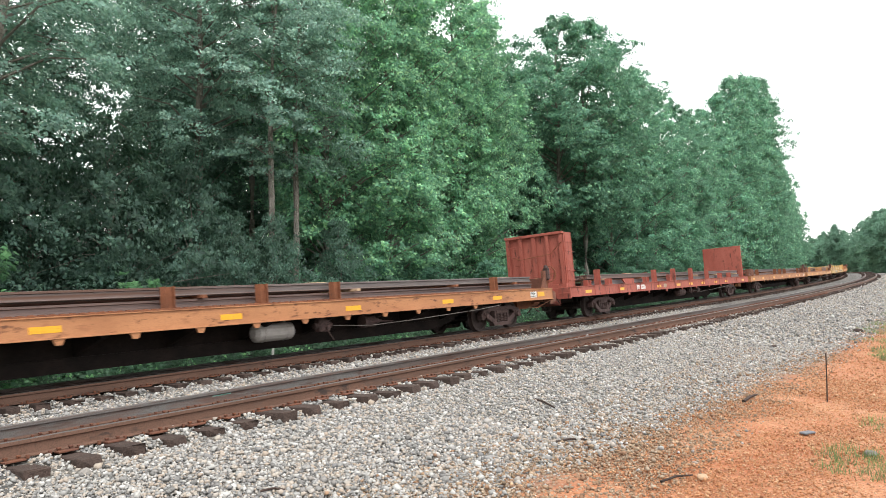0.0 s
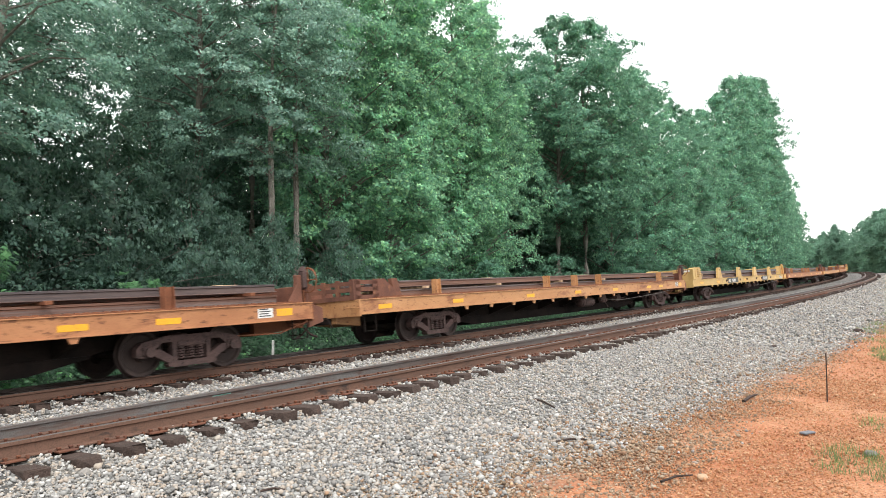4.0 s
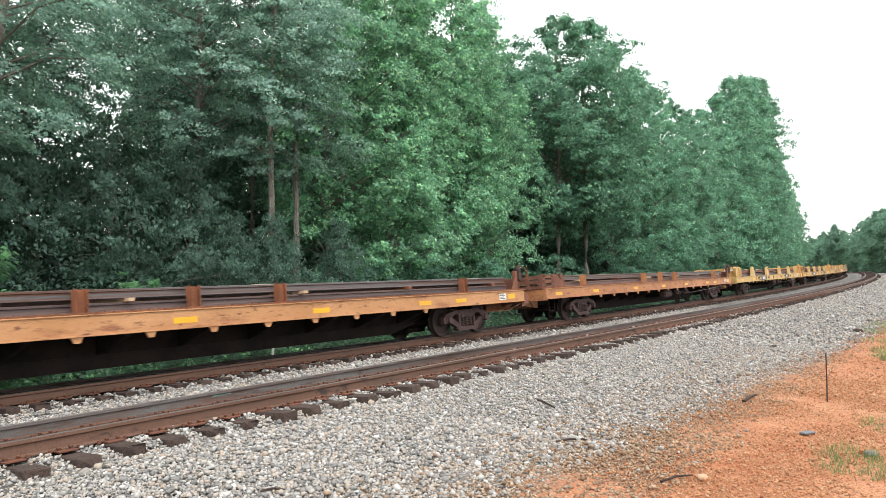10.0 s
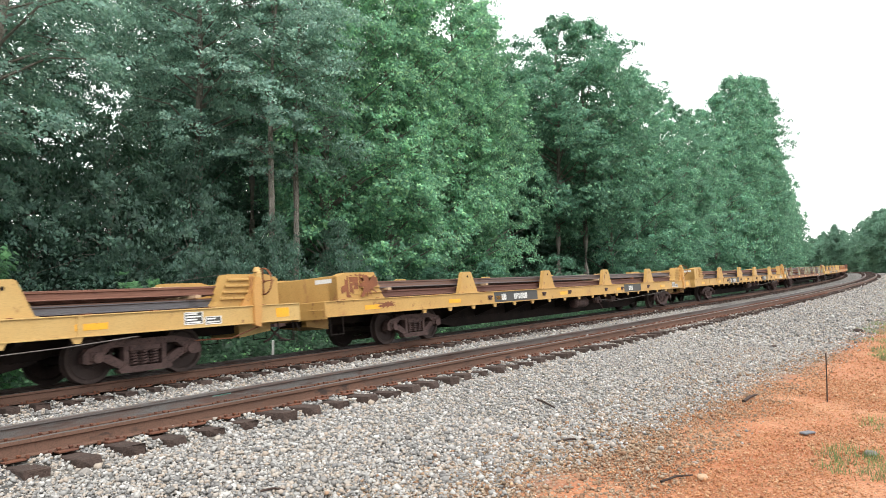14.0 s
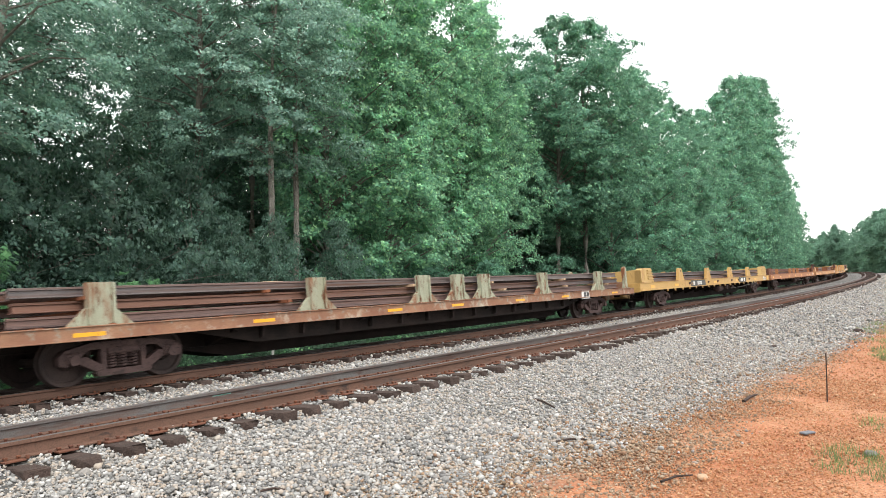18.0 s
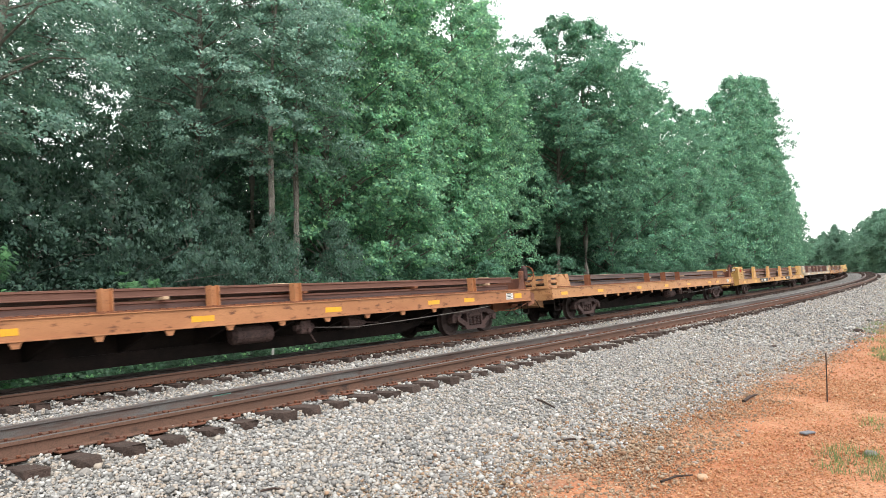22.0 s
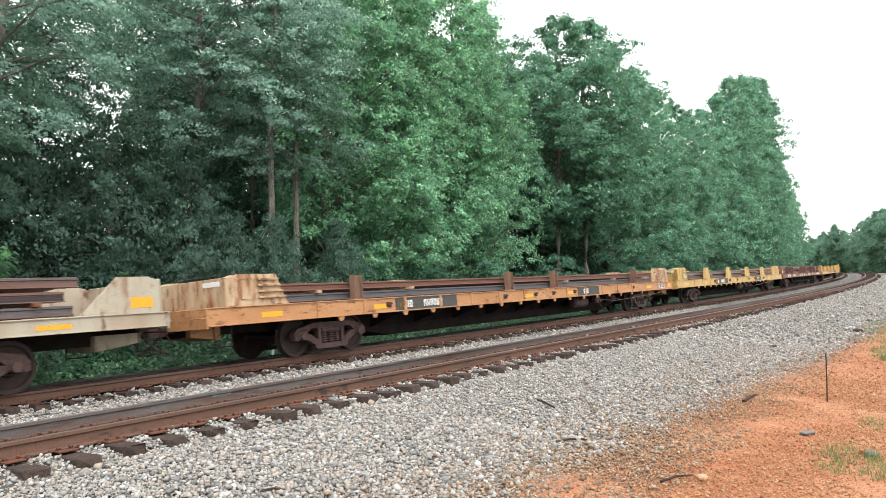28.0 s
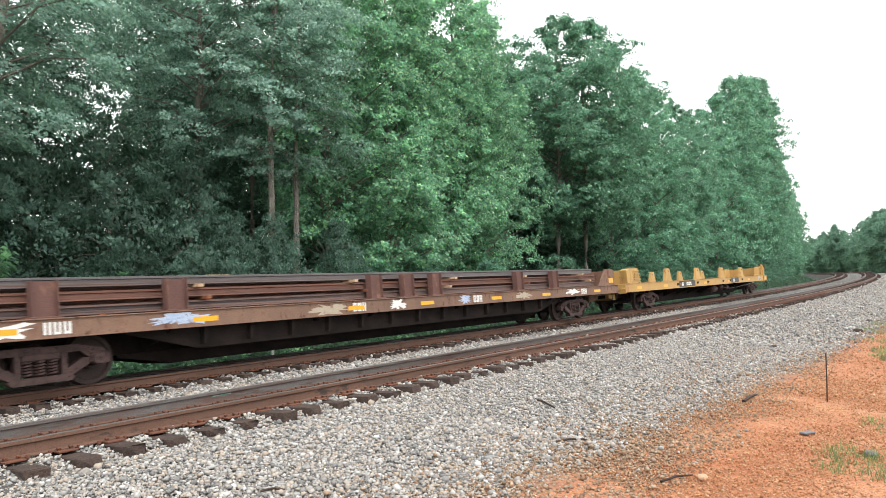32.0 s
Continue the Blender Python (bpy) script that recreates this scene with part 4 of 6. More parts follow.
def yellow_car(L, seed, paint=M_yellow, wide=False, stakes="a", load=2, panels=True, ribs=False, pockets=True, box=M_yellow, brake=None, stake_paint=None, hand=True, front_box=None, lo=LO, hi=HI, tall=0.61, front=3.95, rel=(6.25, 11.1, 16.0, 20.7)):
    rng = random.Random(seed)
    car = tagged(empty("flat_car"), "yellow bulkhead flat car carrying used rails", "rail car", "cars of the rail train")
    xs = [r - L / 2 for r in rel]
    rb = [-L / 2 + 3.3 + k * 1.5 for k in range(int((L - 6) / 1.5))] if ribs else ()
    pk = [-L / 2 + 4.0 + k * 1.15 for k in range(int((L - 7) / 1.15))] if pockets else ()
    sets = underframe(car, L, paint, lo=lo, hi=hi, ribs=rb, pockets=pk, gaps=(0.46, 0.60), trucks=(front, 3.95))
    stake_row(car, stakes, xs, stake_paint or paint, tall if stakes == "a" else 0.58, 0.94 if stakes == "a" else 0.26, 0.38, base=hi + 0.022)
    end_box(car, -L / 2 + 0.97, 1, front_box or box, length=1.5, patch=M_white if rng.random() < 0.7 else None, base=hi + 0.02)
    end_box(car, L / 2 - (1.05 if hand else 0.85), -1, box, length=1.45, base=hi + 0.02)
    if hand:
        hand_brake(car, L / 2 - 1.70, paint, True)
    bm = bmesh.new()
    px = L / 2 - (3.35 if hand else 2.5)
    block(bm, px, px + 0.40, -1.3845, -1.3810, lo + 0.05, hi - 0.04)
    block(bm, px + 0.44, px + 0.80, -1.3845, -1.3810, lo + 0.03, hi - 0.14)
    plate = part("data_panel", bm, M_black, car, "black stencil panels with white frames and lines")
    for x0, x1, z0, z1, rows in ((px, px + 0.40, lo + 0.05, hi - 0.04, 4), (px + 0.44, px + 0.80, lo + 0.03, hi - 0.14, 2)):
        bm = bmesh.new()
        for a, b, c, d in ((x0, x1, z0, z0 + 0.015), (x0, x1, z1 - 0.015, z1), (x0, x0 + 0.02, z0, z1), (x1 - 0.02, x1, z0, z1)):
            block(bm, a, b, -1.3880, -1.3846, c, d)
        part("white_frame", bm, M_white, plate)
        for r in range(rows):
            bm = bmesh.new()
            z = z0 + (z1 - z0) * (r + 0.75) / (rows + 0.5)
            block(bm, x0 + 0.04, x1 - 0.05 - 0.08 * (r % 2), -1.3875, -1.3846, z - 0.014, z + 0.014)
            part("white_bar", bm, M_white, plate)
    hooks(car, [xs[0] + 0.95, xs[1] - 0.55, xs[1] + 1.35, xs[2] - 0.4, xs[2] + 1.2, xs[3] - 0.55], lo, hi)
    tapes(car, [-L / 2 + 2.0, -L / 2 + 5.4, xs[0] + 1.55, xs[1] + 0.9, xs[2] + 0.95, xs[3] + 1.3], lo, hi, w=0.55)
    bm = bmesh.new()
    block(bm, L / 2 - 1.22, L / 2 - 0.88, -1.3845, -1.3810, lo + 0.07, hi - 0.06)
    part("reflector", bm, M_reflect, car, "square orange reflector")
    if panels:
        panel(car, xs[0] + 1.2, xs[0] + 3.85, [(0.42, 2), (1.15, 6)], seed, lo, hi)
        p = panel(car, xs[2] + 1.45, xs[2] + 3.3, [] if seed in (44, 50, 52, 58) else [(0.5, 3)], seed + 3, lo, hi)
        if seed in (44, 52):
            for k in range(3):
                bm = bmesh.new()
                x0, h = xs[2] + 1.85 + k * 0.40, (hi - lo) * 0.60
                prism(bm, [(x0, lo + 0.07), (x0 + 0.20, lo + 0.07), (x0 + 0.32, lo + 0.07 + h), (x0 + 0.12, lo + 0.07 + h)], "y", -1.3872, -1.3847)
                part("emblem_shape", bm, M_white, p, "bold white slanted shape")
        if seed in (50, 58):
            painted_word(p, "MW", xs[2] + 1.95, lo + 0.07, (hi - lo) * 0.6, 0.75, M_white)
    brake_gear(car, 0.6 if brake is None else brake)
    put_load = bundle(L, load, rng, floor=hi) if load else None
    return car, sets, put_load


def scribble(name, parent, rows, material, label, r=0.009):
    """Loose spray-paint strokes on a plate."""
    for pts in rows:
        bm = bmesh.new()
        bent_rod(bm, pts, r, 5)
        part(name, bm, material, parent, label)


def zigzag(x, y0, y1, z0, z1, n, seed):
    rng = random.Random(seed)
    return [(x, y0 + (y1 - y0) * (k + rng.uniform(-0.3, 0.3)) / n, rng.uniform(z0, (z0 + z1) / 2) if k % 2 else rng.uniform((z0 + z1) / 2, z1)) for k in range(n + 1)]


def orange_car(L, seed, paint=M_orange, brake=0.0, shift=0.0, first=0.0):
    rng = random.Random(seed)
    car = tagged(empty("flat_car"), "faded orange flat car with low rusty stakes carrying used rails", "rail car", "cars of the rail train")
    sets = underframe(car, L, paint, gaps=(0.62, 1.15), pockets=[-L / 2 + 5 + k * 1.3 for k in range(int((L - 9) / 1.3))])
    xs = [r + shift - L / 2 for r in (3.85 + first, 10.15, 12.3, 14.4, 21.1)]
    stake_row(car, "p", xs, M_rust if seed % 2 else paint, 0.43, 0.20)
    holed_end(car, -L / 2 + 0.55, 1, paint if seed in (1, 15) else M_darkrust)
    hand_brake(car, L / 2 - 1.42, M_darkrust)
    bm = bmesh.new()
    prism(bm, [(L / 2 - 1.2, 0.62), (L / 2 - 0.78, 0.72), (L / 2 - 0.78, 1.02), (L / 2 - 1.2, HI + 0.02)], "y", -1.30, -1.20)
    block(bm, L / 2 - 1.16, L / 2 - 1.08, -1.20, 1.20, 0.72, HI + 0.40, 0.01)
    part("end_bracket", bm, M_darkrust, car, "dark rusty end bracket")
    bm = bmesh.new()
    block(bm, L / 2 - 2.62, L / 2 - 2.24, -1.3845, -1.3810, LO + 0.07, HI - 0.06)
    plate = part("data_panel", bm, M_white, car, "white stencil panel with dark lines")
    for r in range(4):
        bm = bmesh.new()
        block(bm, L / 2 - 2.59, L / 2 - 2.29 - 0.06 * (r % 2), -1.3870, -1.3846, LO + 0.10 + r * 0.045, LO + 0.122 + r * 0.045)
        part("dark_bar", bm, M_black, plate)
    bm = bmesh.new()
    block(bm, L / 2 - 2.14, L / 2 - 1.72, -1.3845, -1.3810, LO + 0.09, HI - 0.08)
    part("reflector", bm, M_reflect, car, "yellow reflective strip")
    bm = bmesh.new()
    for side in (-1, 1):
        a, b = sorted((side * 1.33, side * 1.395))
        n = int((L - 2.85) / 0.16)
        block(bm, -L / 2 + 1.2, L / 2 - 1.5, a, b, HI + 0.024, HI + 0.045, 0.003)
        for k in range(n):
            x = -L / 2 + 1.25 + k * 0.16
            block(bm, x, x + 0.09, a, b, HI + 0.045, HI + 0.06)
    part("rub_rail", bm, M_rust, car, "notched rusty rub rail along the deck edge")
    tapes(car, [-L / 2 + 1.5, -L / 2 + 4.6, -L / 2 + 8.7, -L / 2 + 12.2, -L / 2 + 15.6, -L / 2 + 19.3, L / 2 - 4.6], w=0.5)
    if brake is not None:
        brake_gear(car, brake, seed == 1)
    return car, sets, bundle(L, 2, rng, start=-L / 2 + 2.3, end=L / 2 - 1.6)


def ladder(parent, place, z0, z1, w, rungs):
    """Grab rungs, one above another, on a bulkhead's face."""
    for k in range(rungs):
        z = z0 + (z1 - z0) * (k + 0.5) / rungs
        bm = bmesh.new()
        bent_rod(bm, [(-w / 2, 0, z), (-w / 2, -0.07, z), (w / 2, -0.07, z), (w / 2, 0, z)], 0.011)
        part("ladder_rung", bm, M_oxide, parent).matrix_basis = place


def red_car(L, seed):
    rng = random.Random(seed)
    car = tagged(empty("bulkhead_flat_car"), "oxide red flat car with tall end bulkheads carrying used rails", "rail car", "cars of the rail train")
    sets = underframe(car, L, M_oxide, ribs=[-L / 2 + 2.6 + k * 2.35 for k in range(10)], pockets=[-L / 2 + 6 + k * 2.35 for k in range(7)], gaps=(0.5, 0.6))
    top = 3.16
    x = -L / 2 + 0.6
    bm = bmesh.new()
    block(bm, x + 0.12, x + 0.18, -1.18, 1.18, HI, top, 0.006)
    bh = part("bulkhead", bm, M_oxide, car, "tall ribbed oxide red bulkhead")
    for y in (-1.10, -0.55, 0.0, 0.55, 1.10):
        bm = bmesh.new()
        block(bm, x, x + 0.02, y - 0.075, y + 0.075, HI + 0.165, top - 0.065, 0.004)
        block(bm, x + 0.02, x + 0.12, y - 0.015, y + 0.015, HI + 0.165, top - 0.065)
        part("post", bm, M_oxide, bh)
    for z0, z1 in ((top - 0.06, top + 0.04), (HI - 0.05, HI + 0.16)):
        bm = bmesh.new()
        block(bm, x - 0.02, x + 0.118, -1.20, 1.20, z0, z1, 0.01)
        part("rail_beam", bm, M_oxide, bh)
    for side in (-1, 1):
        bm = bmesh.new()
        ya, yb = sorted((side * 1.20, side * 1.14))
        block(bm, x + 0.18, x + 0.70, ya, yb, HI + 0.02, top, 0.006)
        block(bm, x + 0.62, x + 0.70, ya - 0.03 * (side > 0), yb + 0.03 * (side < 0), HI + 0.02, top - 0.05)
        part("bulkhead_wing", bm, M_oxide, bh)
        ladder(bh, pose(x + 0.42, side * 1.20, 0, 0, 0, 0 if side < 0 else 180), HI + 0.1, top - 0.2, 0.42, 5)
    ladder(bh, pose(x, 0.86, 0, 0, 0, -90), HI + 0.1, top - 0.2, 0.42, 5)
    bm = bmesh.new()
    bent_rod(bm, [(x - 0.05, -1.16, top - 0.35), (x - 0.06, -0.7, top - 0.75), (x - 0.05, 0.6, top - 0.85), (x - 0.05, 1.12, top - 0.62)], 0.012)
    part("cable", bm, M_rust, bh)
    xr = L / 2 - 0.95
    bm = bmesh.new()
    block(bm, xr - 0.08, xr, -1.18, 1.18, HI, top - 0.02, 0.008)
    bh2 = part("bulkhead", bm, M_oxide, car, "tall flat-faced oxide red bulkhead")
    bm = bmesh.new()
    block(bm, xr + 0.002, xr + 0.10, -1.18, 1.18, top - 0.098, top + 0.02, 0.01)
    part("rail_beam", bm, M_oxide, bh2)
    for y in (-1.12, -0.4, 0.4, 1.12):
        bm = bmesh.new()
        block(bm, xr + 0.002, xr + 0.16, y - 0.05, y + 0.05, HI - 0.1, top - 0.1, 0.008)
        part("post", bm, M_oxide, bh2)
    ladder(bh2, pose(xr + 0.14, -1.18, 0), HI + 0.1, top - 0.2, 0.30, 5)
    for r, h in ((2.3, 0.22), (3.25, 0.62), (4.3, 0.25), (8.5, 0.25), (9.6, 0.56), (11.7, 0.32), (12.3, 0.6), (15.1, 0.6), (18.0, 0.6), (20.6, 0.3), (22.6, 0.3)):
        for side in (-1, 1):
            put("stake", shared(f"red{h:.2f}", lambda: post_bm(h, 0.22 if h > 0.4 else 0.34), M_oxide), car, pose(r - L / 2, side * 1.22, HI + 0.022))
    bm = bmesh.new()
    prism(bm, [(6.0 - L / 2, HI + 0.02), (7.0 - L / 2, HI + 0.02), (7.0 - L / 2, HI + 0.24), (5.7 - L / 2, HI + 0.24)], "y", -1.25, -1.19)
    part("winch_plate", bm, M_oxide, car)
    tapes(car, [-L / 2 + 2.0, -L / 2 + 5.2, -L / 2 + 9.7, -L / 2 + 12.5, -L / 2 + 14.5, -L / 2 + 16.6, -L / 2 + 19.1, -L / 2 + 21.3, L / 2 - 2.0], w=0.55)
    glyph_bars("white_bar", car, -L / 2 + 6.9, LO + 0.07, 0.19, 7, M_white, y=-1.381, seed=5)
    bm = flake_bm(-L / 2 + 10.3, -L / 2 + 10.8, LO + 0.04, HI - 0.05, -1.381, 3)
    part("paint_patch", bm, M_pale, car, "pale repainted patch")
    brake_gear(car, 0.1)
    return car, sets, bundle(L, 2, rng, start=-L / 2 + 2.7, end=L / 2 - 1.4)


def heavy_car(L, seed, sill_paint, stake_paint, stakes, kind, lo=0.90, end_paint=None, graffiti=0, hi=HI - 0.02):
    """A fish-belly flat car with a shallow sill, many stakes and three tiers of rails."""
    rng = random.Random(seed)
    car = tagged(empty("flat_car"), "rust-streaked flat car with many stakes carrying three tiers of rails", "rail car", "cars of the rail train")
    sets = underframe(car, L, sill_paint, lo=lo, hi=hi, deep=0.20)
    bm = bmesh.new()
    tx = L / 2 - 3.95
    for side in (-1, 1):
        prism(bm, [(-tx + 1.3, lo - 0.03), (-tx + 2.8, 0.42), (tx - 2.8, 0.42), (tx - 1.3, lo - 0.03)], "y", side * 1.16 - 0.02, side * 1.16 + 0.02)
        for k in range(13):
            x = -tx + 2.9 + k * (2 * tx - 5.8) / 12
            a, b = sorted((side * 1.18, side * 1.30))
            prism(bm, [(x - 0.03, lo - 0.02), (x + 0.09, lo - 0.02), (x - 0.01, 0.5), (x - 0.05, 0.5)], "y", a, b)
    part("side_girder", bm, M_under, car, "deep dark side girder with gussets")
    xs = [r - L / 2 for r in stakes]
    if kind == "a":
        stake_row(car, "t", xs, stake_paint, 0.72, 1.15, 0.46, base=hi + 0.022)
    else:
        stake_row(car, "p", xs, stake_paint, 0.60, 0.42, base=hi + 0.022)
    ep = end_paint or sill_paint
    flare = 0.75 if kind == "a" else 1.5
    for x, sgn in ((-L / 2 + 0.55, 1), (L / 2 - 0.65, -1)):
        bm = bmesh.new()
        if kind == "a" and sgn < 0:
            for side in (-1, 1):
                prism(bm, [(x - 0.62, hi), (x - 0.30, hi), (x - 0.36, hi + 0.20), (x - 0.36, hi + 0.84), (x - 0.46, hi + 0.92), (x - 0.56, hi + 0.84), (x - 0.56, hi + 0.20)], "y", side * 1.22 - 0.07, side * 1.22 + 0.07)
            part("end_post", bm, M_mint, car, "slim pale green rusted end posts")
            bm = bmesh.new()
            block(bm, x - 0.5, x - 0.42, -1.15, 1.15, hi, hi + 0.30, 0.01)
            block(bm, x - 0.06, x, -1.22, 1.22, hi - 0.12, hi + 0.06, 0.01)
            part("end_plate", bm, M_mottled, car)
            bm = bmesh.new()
            block(bm, L / 2 - 5.58, L / 2 - 4.94, -1.3900, -1.3860, lo - 0.06, hi + 0.03)
            sign = part("stencil_plate", bm, M_white, car, "white stencil plate with dark panels")
            for x0, x1 in ((-5.4, -5.22), (-5.18, -5.0)):
                bm = bmesh.new()
                block(bm, L / 2 + x0, L / 2 + x1, -1.3935, -1.3901, lo + 0.01, hi - 0.03)
                part("dark_panel", bm, M_black, sign)
            continue
        a, b = sorted((x, x + sgn * 0.08))
        block(bm, a, b, -1.22, 1.22, hi, hi + 0.62, 0.01)
        for side in (-1, 1):
            prism(bm, [(x + sgn * 0.08, hi), (x + sgn * flare, hi), (x + sgn * (flare - 0.1), hi + 0.10), (x + sgn * (flare * 0.55), hi + 0.66), (x + sgn * 0.3, hi + 0.66), (x + sgn * 0.08, hi + 0.6)], "y", side * 1.25 - 0.04, side * 1.25 + 0.04)
        wall = part("end_bulkhead", bm, ep, car)
        if kind == "a":
            for k in range(7):
                y = -1.14 + k * 0.34
                bm = bmesh.new()
                prism(bm, [(x, y - 0.11), (x - sgn * 0.07, y - 0.06), (x - sgn * 0.07, y + 0.06), (x, y + 0.11)], "z", hi - 0.1, hi + 0.60)
                part("pleat", bm, M_mint, wall)
        bm = bmesh.new()
        xa, xb = sorted((x + sgn * 0.2, x + sgn * (0.38 if kind == "a" else 0.62)))
        block(bm, xa, xb, -1.2955, -1.2905, hi + 0.12, hi + (0.52 if kind == "a" else 0.30))
        part("reflector", bm, M_reflect, car, "yellow reflective strip")
    tapes(car, [-L / 2 + 3.2, -L / 2 + 6.8, -L / 2 + 10.9, -L / 2 + 13.6, -L / 2 + 17.0, -L / 2 + 20.1, L / 2 - 2.6], lo, hi, 0.55)
    for k in range(graffiti):
        x = -L / 2 + 2.9 + k * (L - 8) / max(1, graffiti - 1) + rng.uniform(-0.4, 0.4)
        w = rng.uniform(0.5, 1.3)
        part("paint_patch", flake_bm(x, x + w, lo + 0.015, hi - 0.015, -1.381 + 0.0003 * (k % 3), seed + k), (M_white, M_blue, M_pale)[k % 3], car, "patch of spray paint")
        if k % 2 == 0:
            glyph_bars("white_bar", car, x + w + 0.1, lo + 0.04, (hi - lo) * 0.7, 3, M_white, y=-1.381, seed=seed + k)
    return car, sets, bundle(L, 3, rng, floor=hi, end=L / 2 - 1.35 if kind == "a" else None)


# couplings along the train: distance from the origin at the start of the film
JOINTS = (-3.3, 23.1, 50.35, 75.95, 101.4, 128.25, 153.94, 179.46, 204.8, 231.35, 258.0, 284.74, 311.7, 338.94, 364.49, 389.96, 416.9, 442.05, 468.95, 496.3, 523.0, 551.1)


def run(t):
    """How far the train has come at t seconds."""
    return 16.102 * t - 0.03097 * t * t + 0.0003416 * t ** 3


TRAIN = []
# places of the stakes on single yellow cars, from the leading coupling
STAKES = {4: (6.25, 11.1, 15.7, 20.55), 8: (6.0, 10.92, 15.9, 20.2), 10: (6.25, 11.1, 15.5, 20.55), 12: (6.5, 11.42, 16.32, 21.0)}


def train():
    for i in range(21):
        L = JOINTS[i + 1] - JOINTS[i]
        if i == 1:
            c = red_car(L, 31)
        elif i == 11:
            c = heavy_car(L, 51, M_mottled, M_mint, (3.47, 8.42, 12.27, 13.85, 15.2, 18.8, 23.2), "a", 0.76, end_paint=M_mint, hi=0.96)
        elif i == 16:
            c = heavy_car(L, 61, M_pale, M_maroon, (4.0, 8.6, 11.2, 14.3, 18.8, 21.1), "p", end_paint=M_pale, graffiti=3)
        elif i == 19:
            c = heavy_car(L, 71, M_brown, M_maroon, (3.94, 6.29, 11.75, 13.0, 14.2, 18.6, 21.0), "p", 0.84, M_brown, graffiti=7)
        elif i == 17:
            c = yellow_car(L, 17, M_orange_light, stakes="p", ribs=True, box=M_stained, front_box=M_stained, stake_paint=M_brown, brake=3.5, hand=False, rel=(4.72, 11.7, 14.7, 21.95))
        elif i == 20:
            c = yellow_car(L, 20, M_yellow, load=0, pockets=False)
        elif i == 15:
            c = yellow_car(L, 55, M_yellow_rusty, rel=(5.83, 10.74, 15.6, 20.5), pockets=False, hand=False, lo=0.70, hi=0.97, tall=0.80, load=3, front=3.6)
        elif i in (4, 8, 9, 10, 12, 18):
            c = yellow_car(L, 40 + i, M_yellow_pale if i in (4, 8, 18) else M_yellow, ribs=i in (8, 10, 18), hand=i not in (12, 18), rel=STAKES.get(i, (6.25, 11.1, 16.0, 20.7)), box=M_yellow_pale if i in (4, 12, 18) else M_yellow)
        else:
            c = orange_car(L, i + 1, M_orange_light if i in (3, 6, 14) else M_orange, None if i in (2, 6) else (0.3 if i == 0 else 0.8), {0: 0.8, 5: 0.5, 6: 0.2, 13: 0.26}.get(i, 0.0), {2: -0.33, 5: -0.34}.get(i, 0.0))
        if i == 15:
            x = -L / 2 + 0.957
            scribble("paint_stroke", c[0], [zigzag(x, -1.15, -0.1, 1.38, 1.66, 9, 1), zigzag(x, -0.2, 0.9, 1.40, 1.62, 8, 2), zigzag(x, -1.0, 0.2, 1.30, 1.5, 5, 3)], M_black, "loose black spray-paint stroke")
            row = [(-L / 2 + 1.35 + 0.10 * k, -1.286, 1.45 + (0.18 if k % 2 else 0.0)) for k in range(6)]
            scribble("paint_stroke", c[0], [row], surface("red_spray_paint", (0.5, 0.06, 0.04), (0.45, 0.08, 0.05), 0.6), "red zigzag spray-paint stroke", 0.014)
        if i == 9:
            for x0, x1, z0, z1, y, k in ((1.08, 1.55, 1.22, 1.72, -1.2745, 4), (1.60, 2.30, 1.20, 1.74, -1.3225, 5), (1.30, 2.10, 1.40, 1.78, -1.2735, 6), (2.2, 2.9, 0.90, 1.10, -1.3822, 7)):
                part("rust_patch", flake_bm(-L / 2 + x0, -L / 2 + x1, z0, z1, y, k), M_rust, c[0], "patch of brown rust through the paint")
        if i == 19:
            x = -L / 2 + 0.535
            scribble("paint_stroke", c[0], [zigzag(x, -1.15, 0.0, 1.25, 1.66, 11, 4), zigzag(x, -0.9, 0.4, 1.22, 1.6, 9, 5), zigzag(x, -1.1, -0.3, 1.3, 1.6, 6, 6)], M_white, "loose white spray-paint stroke", 0.016)
        if i == 18:
            part("paint_patch", flake_bm(-L / 2 + 1.62, -L / 2 + 2.28, 1.22, 1.46, -1.3225, 12), M_cyan, c[0], "faded pale cyan spray paint")
            for r in range(2):
                bm = bmesh.new()
                block(bm, -L / 2 + 0.962, -L / 2 + 0.966, -0.95, -0.25, 1.52 + r * 0.08, 1.555 + r * 0.08)
                part("dark_bar", bm, M_black, c[0])
        TRAIN.append((i, L, c))


train()


def car_pose(i, t):
    return line_pose((JOINTS[i] + JOINTS[i + 1]) / 2 - run(t), F_MID, F_MID_Z, F_BANK)


def motions():
    """Every car and its load run along the far track through the whole film; the wheels turn as they pass near the camera."""
    times = [k * 1.0 for k in range(33)]
    for i, L, (car, sets, load) in TRAIN:
        rows = [(t, car_pose(i, t)) for t in times]
        walk(car, rows)
        if load:
            walk(load, rows)
        mid = (JOINTS[i] + JOINTS[i + 1]) / 2
        for k, w in enumerate(sets):
            at = mid + w.parent.matrix_basis.translation.x + (-0.889 if k % 2 == 0 else 0.889)
            x = -0.889 if k % 2 == 0 else 0.889
            inside = [f / FPS for f in range(0, int(32 * FPS) + 1) if 1.0 < at - run(f / FPS) < 38.0]
            spin = [(t, pose(x, 0, 0.42, 0, -math.degrees(run(t) / 0.42) % 360, 0)) for t in inside]
            if spin:
                if spin[0][0] > 0:
                    spin.insert(0, (0.0, spin[0][1]))
                if spin[-1][0] < 32:
                    spin.append((32.0, spin[-1][1]))
                walk(w, spin)


